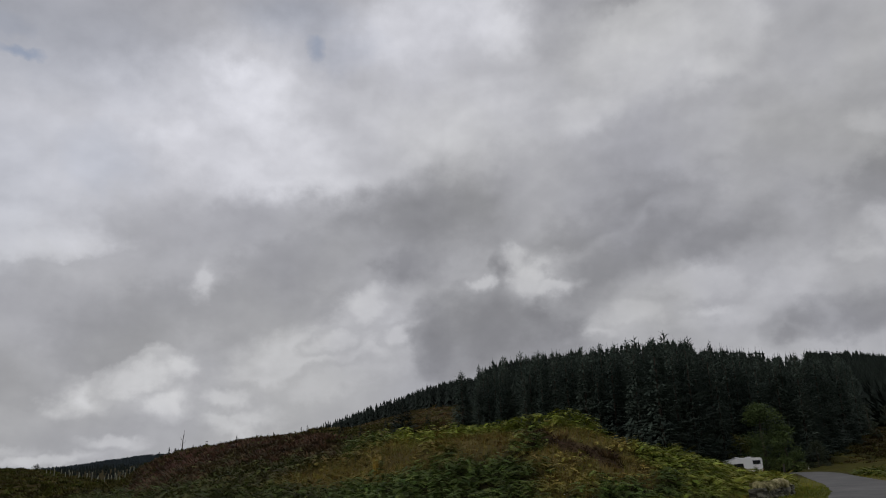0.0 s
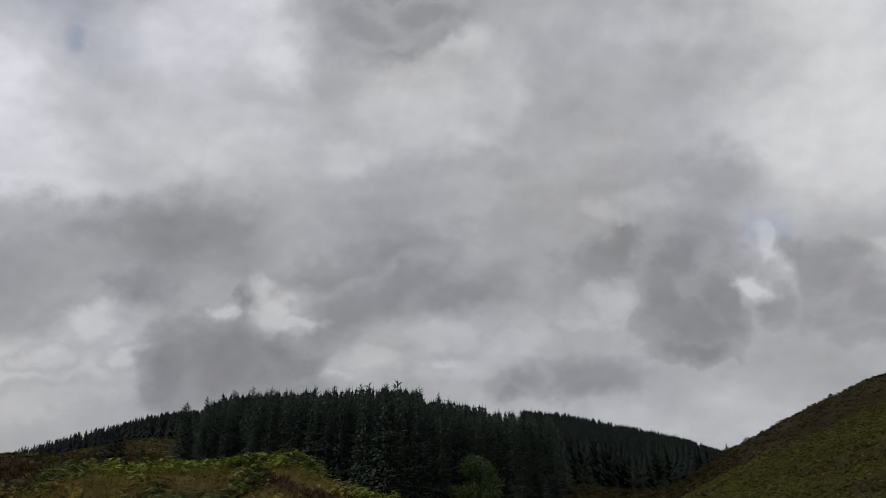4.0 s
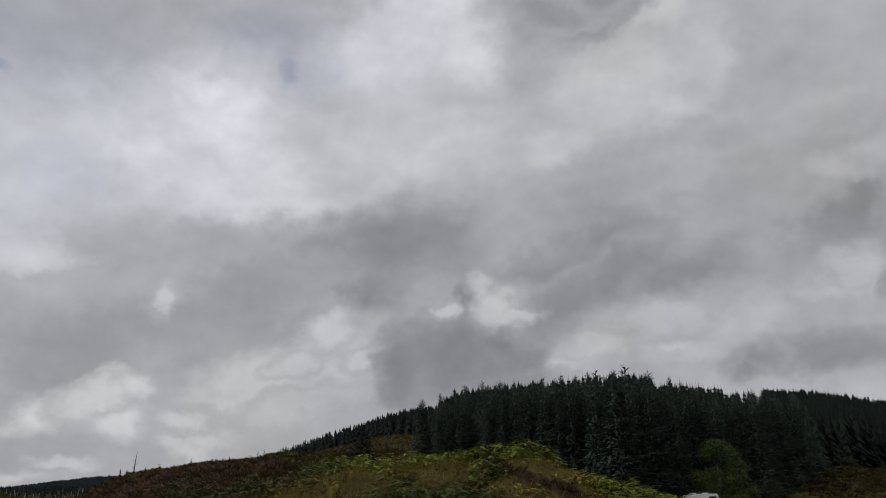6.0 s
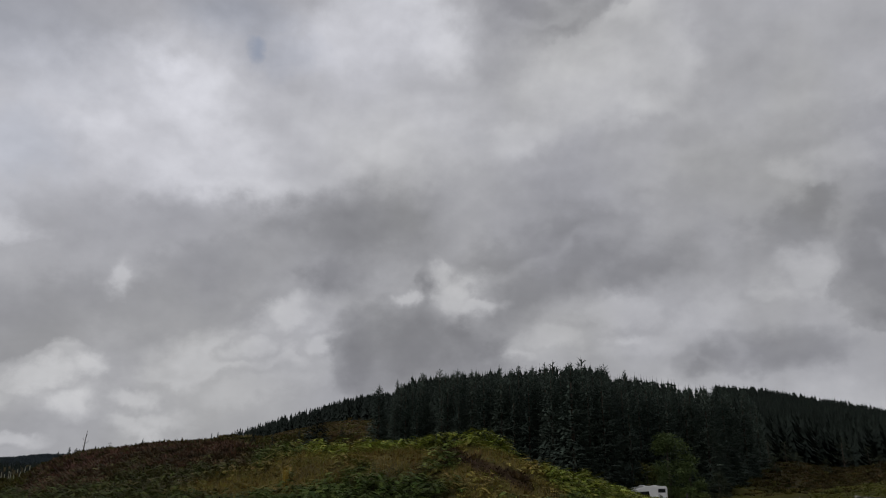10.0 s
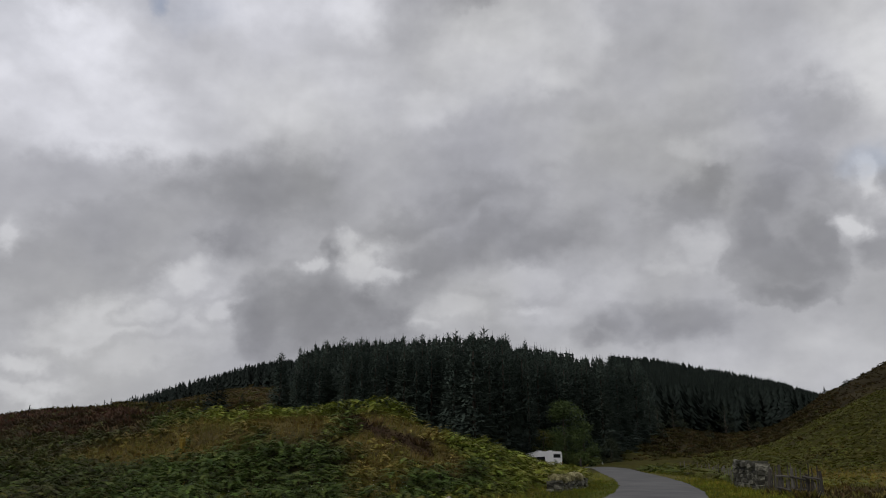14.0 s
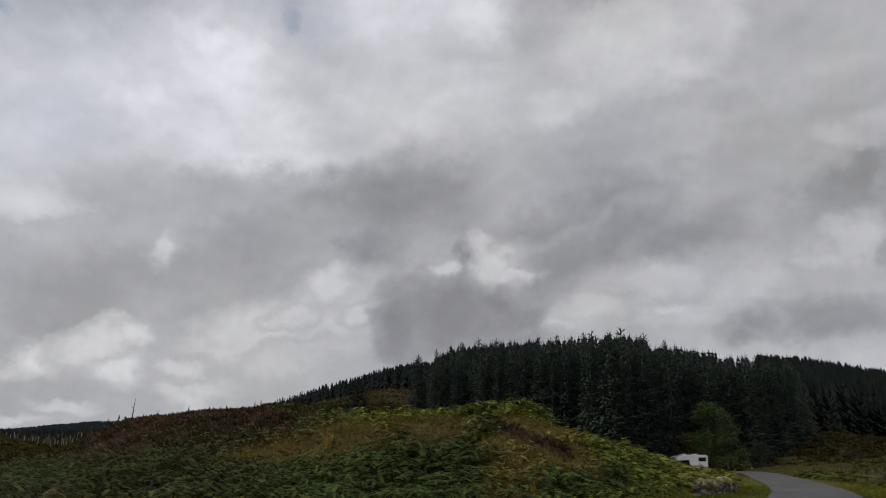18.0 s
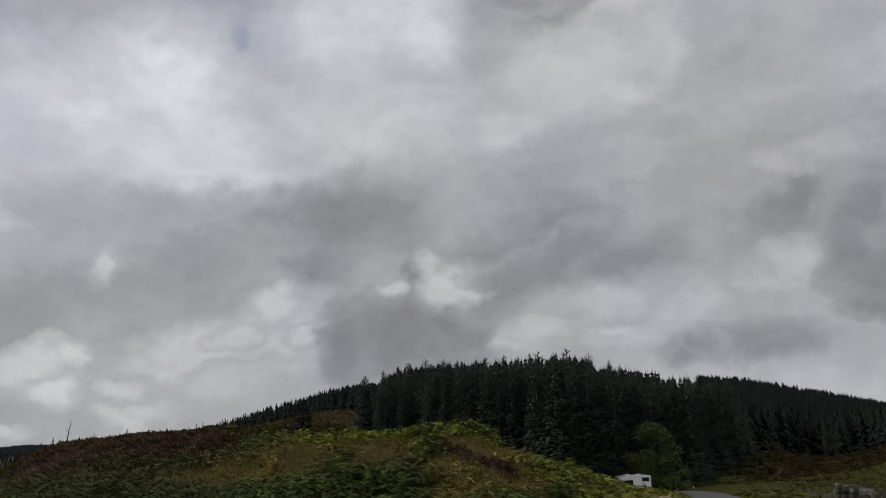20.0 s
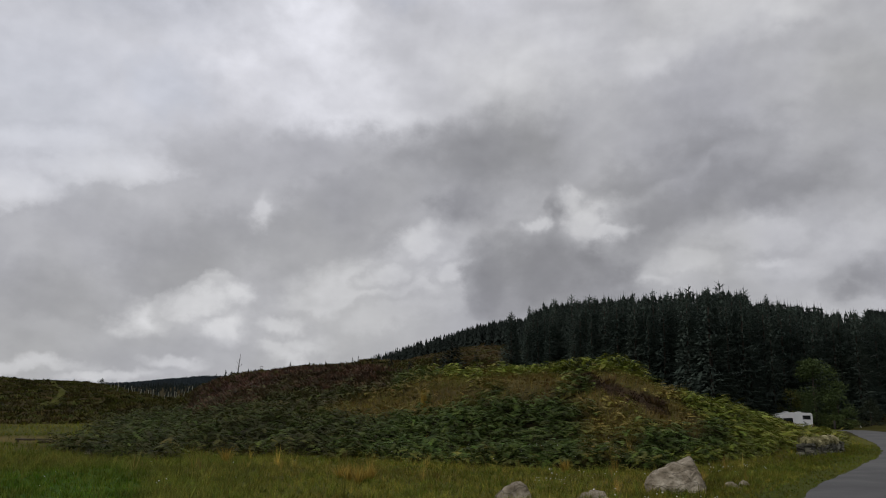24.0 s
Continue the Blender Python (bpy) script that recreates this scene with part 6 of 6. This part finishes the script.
def motorhome(x, y, turn):
    """Nose towards -x; the near side faces -y."""
    van = new("motorhome")
    van.empty_display_size = 0.5
    van.matrix_basis = pose(x, y, ground_z(x, y) - 0.22, 0, 0, turn) @ Matrix.Scale(0.89, 4)
    W = 1.1
    part("body", extruded("van_body", [(-1.2, 0.5), (3.0, 0.5), (3.08, 2.45), (2.9, 2.72), (0.2, 2.74), (-1.3, 2.52), (-2.4, 2.12), (-2.5, 1.98), (-1.25, 1.85)], -W, W, M_VAN, 0.07), van)
    part("cab", extruded("van_cab", [(-3.0, 0.42), (-1.15, 0.42), (-1.15, 1.95), (-2.0, 1.98), (-2.62, 1.25), (-3.05, 1.08)], -0.98, 0.98, M_VAN, 0.08), van)
    part("windscreen", extruded("van_windscreen", [(-2.66, 1.27), (-2.58, 1.24), (-2.03, 1.90), (-2.11, 1.93)], -0.82, 0.82, M_GLASS, 0.0), van)
    for s in (-1, 1):
        part("cab_window", extruded("van_cab_window", [(-2.38, 1.22), (-1.42, 1.22), (-1.42, 1.83), (-1.95, 1.83)], s * 0.975 - 0.012, s * 0.975 + 0.012, M_GLASS, 0.0), van)
        for a, b, lo, hi in ((1.5, 2.65, 1.88, 2.34),):
            w = part("side_window", extruded("van_side_window", [(a, lo), (b, lo), (b, hi), (a, hi)], s * W - 0.02, s * W + 0.02, M_GLASS, 0.015), van)
            for q in ([(a - 0.05, lo - 0.05), (b + 0.05, lo - 0.05), (b + 0.05, lo), (a - 0.05, lo)], [(a - 0.05, hi), (b + 0.05, hi), (b + 0.05, hi + 0.05), (a - 0.05, hi + 0.05)],
                      [(a - 0.05, lo), (a, lo), (a, hi), (a - 0.05, hi)], [(b, lo), (b + 0.05, lo), (b + 0.05, hi), (b, hi)]):
                part("window_frame", extruded("van_window_frame", q, s * W - 0.015, s * W + 0.026, M_VAN_TRIM, 0.0), w)
        part("side_stripe", extruded("van_stripe", [(-0.9, 1.05), (0.6, 1.12), (1.3, 1.35), (1.9, 1.66), (1.82, 1.70), (1.2, 1.43), (0.5, 1.20), (-0.9, 1.11)], s * W - 0.004, s * W + 0.006, M_VAN_TRIM, 0.0), van, "grey sweeping side stripe")
        part("skirt", extruded("van_skirt", [(-1.1, 0.36), (1.25, 0.36), (1.25, 0.56), (-1.1, 0.56)], s * W - 0.03, s * W + 0.012, M_VAN_TRIM, 0.01), van)
        part("mirror", extruded("van_mirror", [(-2.45, 1.25), (-2.3, 1.25), (-2.3, 1.6), (-2.45, 1.6)], s * 1.14 - 0.08, s * 1.14 + 0.08, M_BLACK, 0.02), van)
        part("tail_light", extruded("van_tail_light", [(3.02, 0.75), (3.09, 0.75), (3.10, 1.25), (3.03, 1.25)], s * 0.95 - 0.07, s * 0.95 + 0.07, M_RED, 0.01), van)
        part("headlight", extruded("van_headlight", [(-3.07, 0.82), (-2.9, 0.82), (-2.82, 1.05), (-3.05, 1.05)], s * 0.78 - 0.14, s * 0.78 + 0.14, M_GLASS, 0.02), van)
        for wx in (-2.15, 1.75):
            wheel = part("wheel", None, van, m=pose(wx, s * 0.96, 0.34))
            bm = bmesh.new()
            bmesh.ops.create_cone(bm, cap_ends=True, segments=28, radius1=0.34, radius2=0.34, depth=0.22, matrix=Matrix.Rotation(radians(90), 4, "X"))
            bmesh.ops.bevel(bm, geom=[e for e in bm.edges if len(e.link_faces) == 2 and abs(e.calc_face_angle()) > 1], offset=0.04, segments=2, affect="EDGES")
            part("tyre", bm_mesh("van_tyre", bm, M_BLACK, True), wheel)
            bm = bmesh.new()
            bmesh.ops.create_cone(bm, cap_ends=True, segments=20, radius1=0.2, radius2=0.17, depth=0.24, matrix=Matrix.Rotation(radians(90), 4, "X"))
            part("rim", bm_mesh("van_rim", bm, M_VAN_TRIM), wheel)
    for a, b, h in ((-0.7, 0.0, 0.12), (1.35, 1.9, 0.13)):
        part("roof_hatch", extruded("van_roof_hatch", [(a, 2.68), (b, 2.72), (b - 0.06, 2.74 + h), (a + 0.06, 2.70 + h)], -0.35, 0.35, M_VAN, 0.03), van, "white raised roof hatch")
    part("roof_light", extruded("van_roof_vent", [(2.45, 2.7), (2.75, 2.7), (2.72, 2.86), (2.48, 2.86)], 0.2, 0.6, M_VAN_TRIM, 0.03), van)
    for s in (-1, 1):
        part("cab_side_window", extruded("van_quarter_window", [(-1.5, 1.95), (-1.05, 1.25), (0.05, 1.25), (-0.05, 2.02)], s * W - 0.012, s * W + 0.014, M_GLASS, 0.0), van, "dark slanting side window")
    part("rear_window", extruded("van_rear_window", [(3.05, 1.6), (3.075, 1.6), (3.095, 2.15), (3.07, 2.15)], -0.6, 0.6, M_GLASS, 0.0), van)
    part("bumper", extruded("van_bumper", [(2.95, 0.42), (3.12, 0.42), (3.12, 0.66), (2.95, 0.66)], -1.06, 1.06, M_VAN_TRIM, 0.03), van)
    part("number_plate", extruded("van_plate", [(3.118, 0.5), (3.13, 0.5), (3.13, 0.61), (3.118, 0.61)], -0.26, 0.26, M_PLATE, 0.0), van, "plain yellow plate")
    part("side_door", extruded("van_side_door", [(0.95, 0.62), (1.45, 0.62), (1.45, 2.3), (0.95, 2.3)], -W - 0.012, -W + 0.01, M_VAN, 0.01), van)
    return tagged(van, "white coachbuilt motorhome parked on the verge below the spruces", "motorhome")


M_RED = material("red_lamp_glass", [(0.22, 0.01, 0.01), (0.3, 0.02, 0.015)], 5.0, 0.2)
M_PLATE = material("yellow_plate", [(0.5, 0.4, 0.05), (0.55, 0.45, 0.08)], 5.0, 0.5)
vx, vy = polar(18.95, 107)
motorhome(vx, vy, 16)
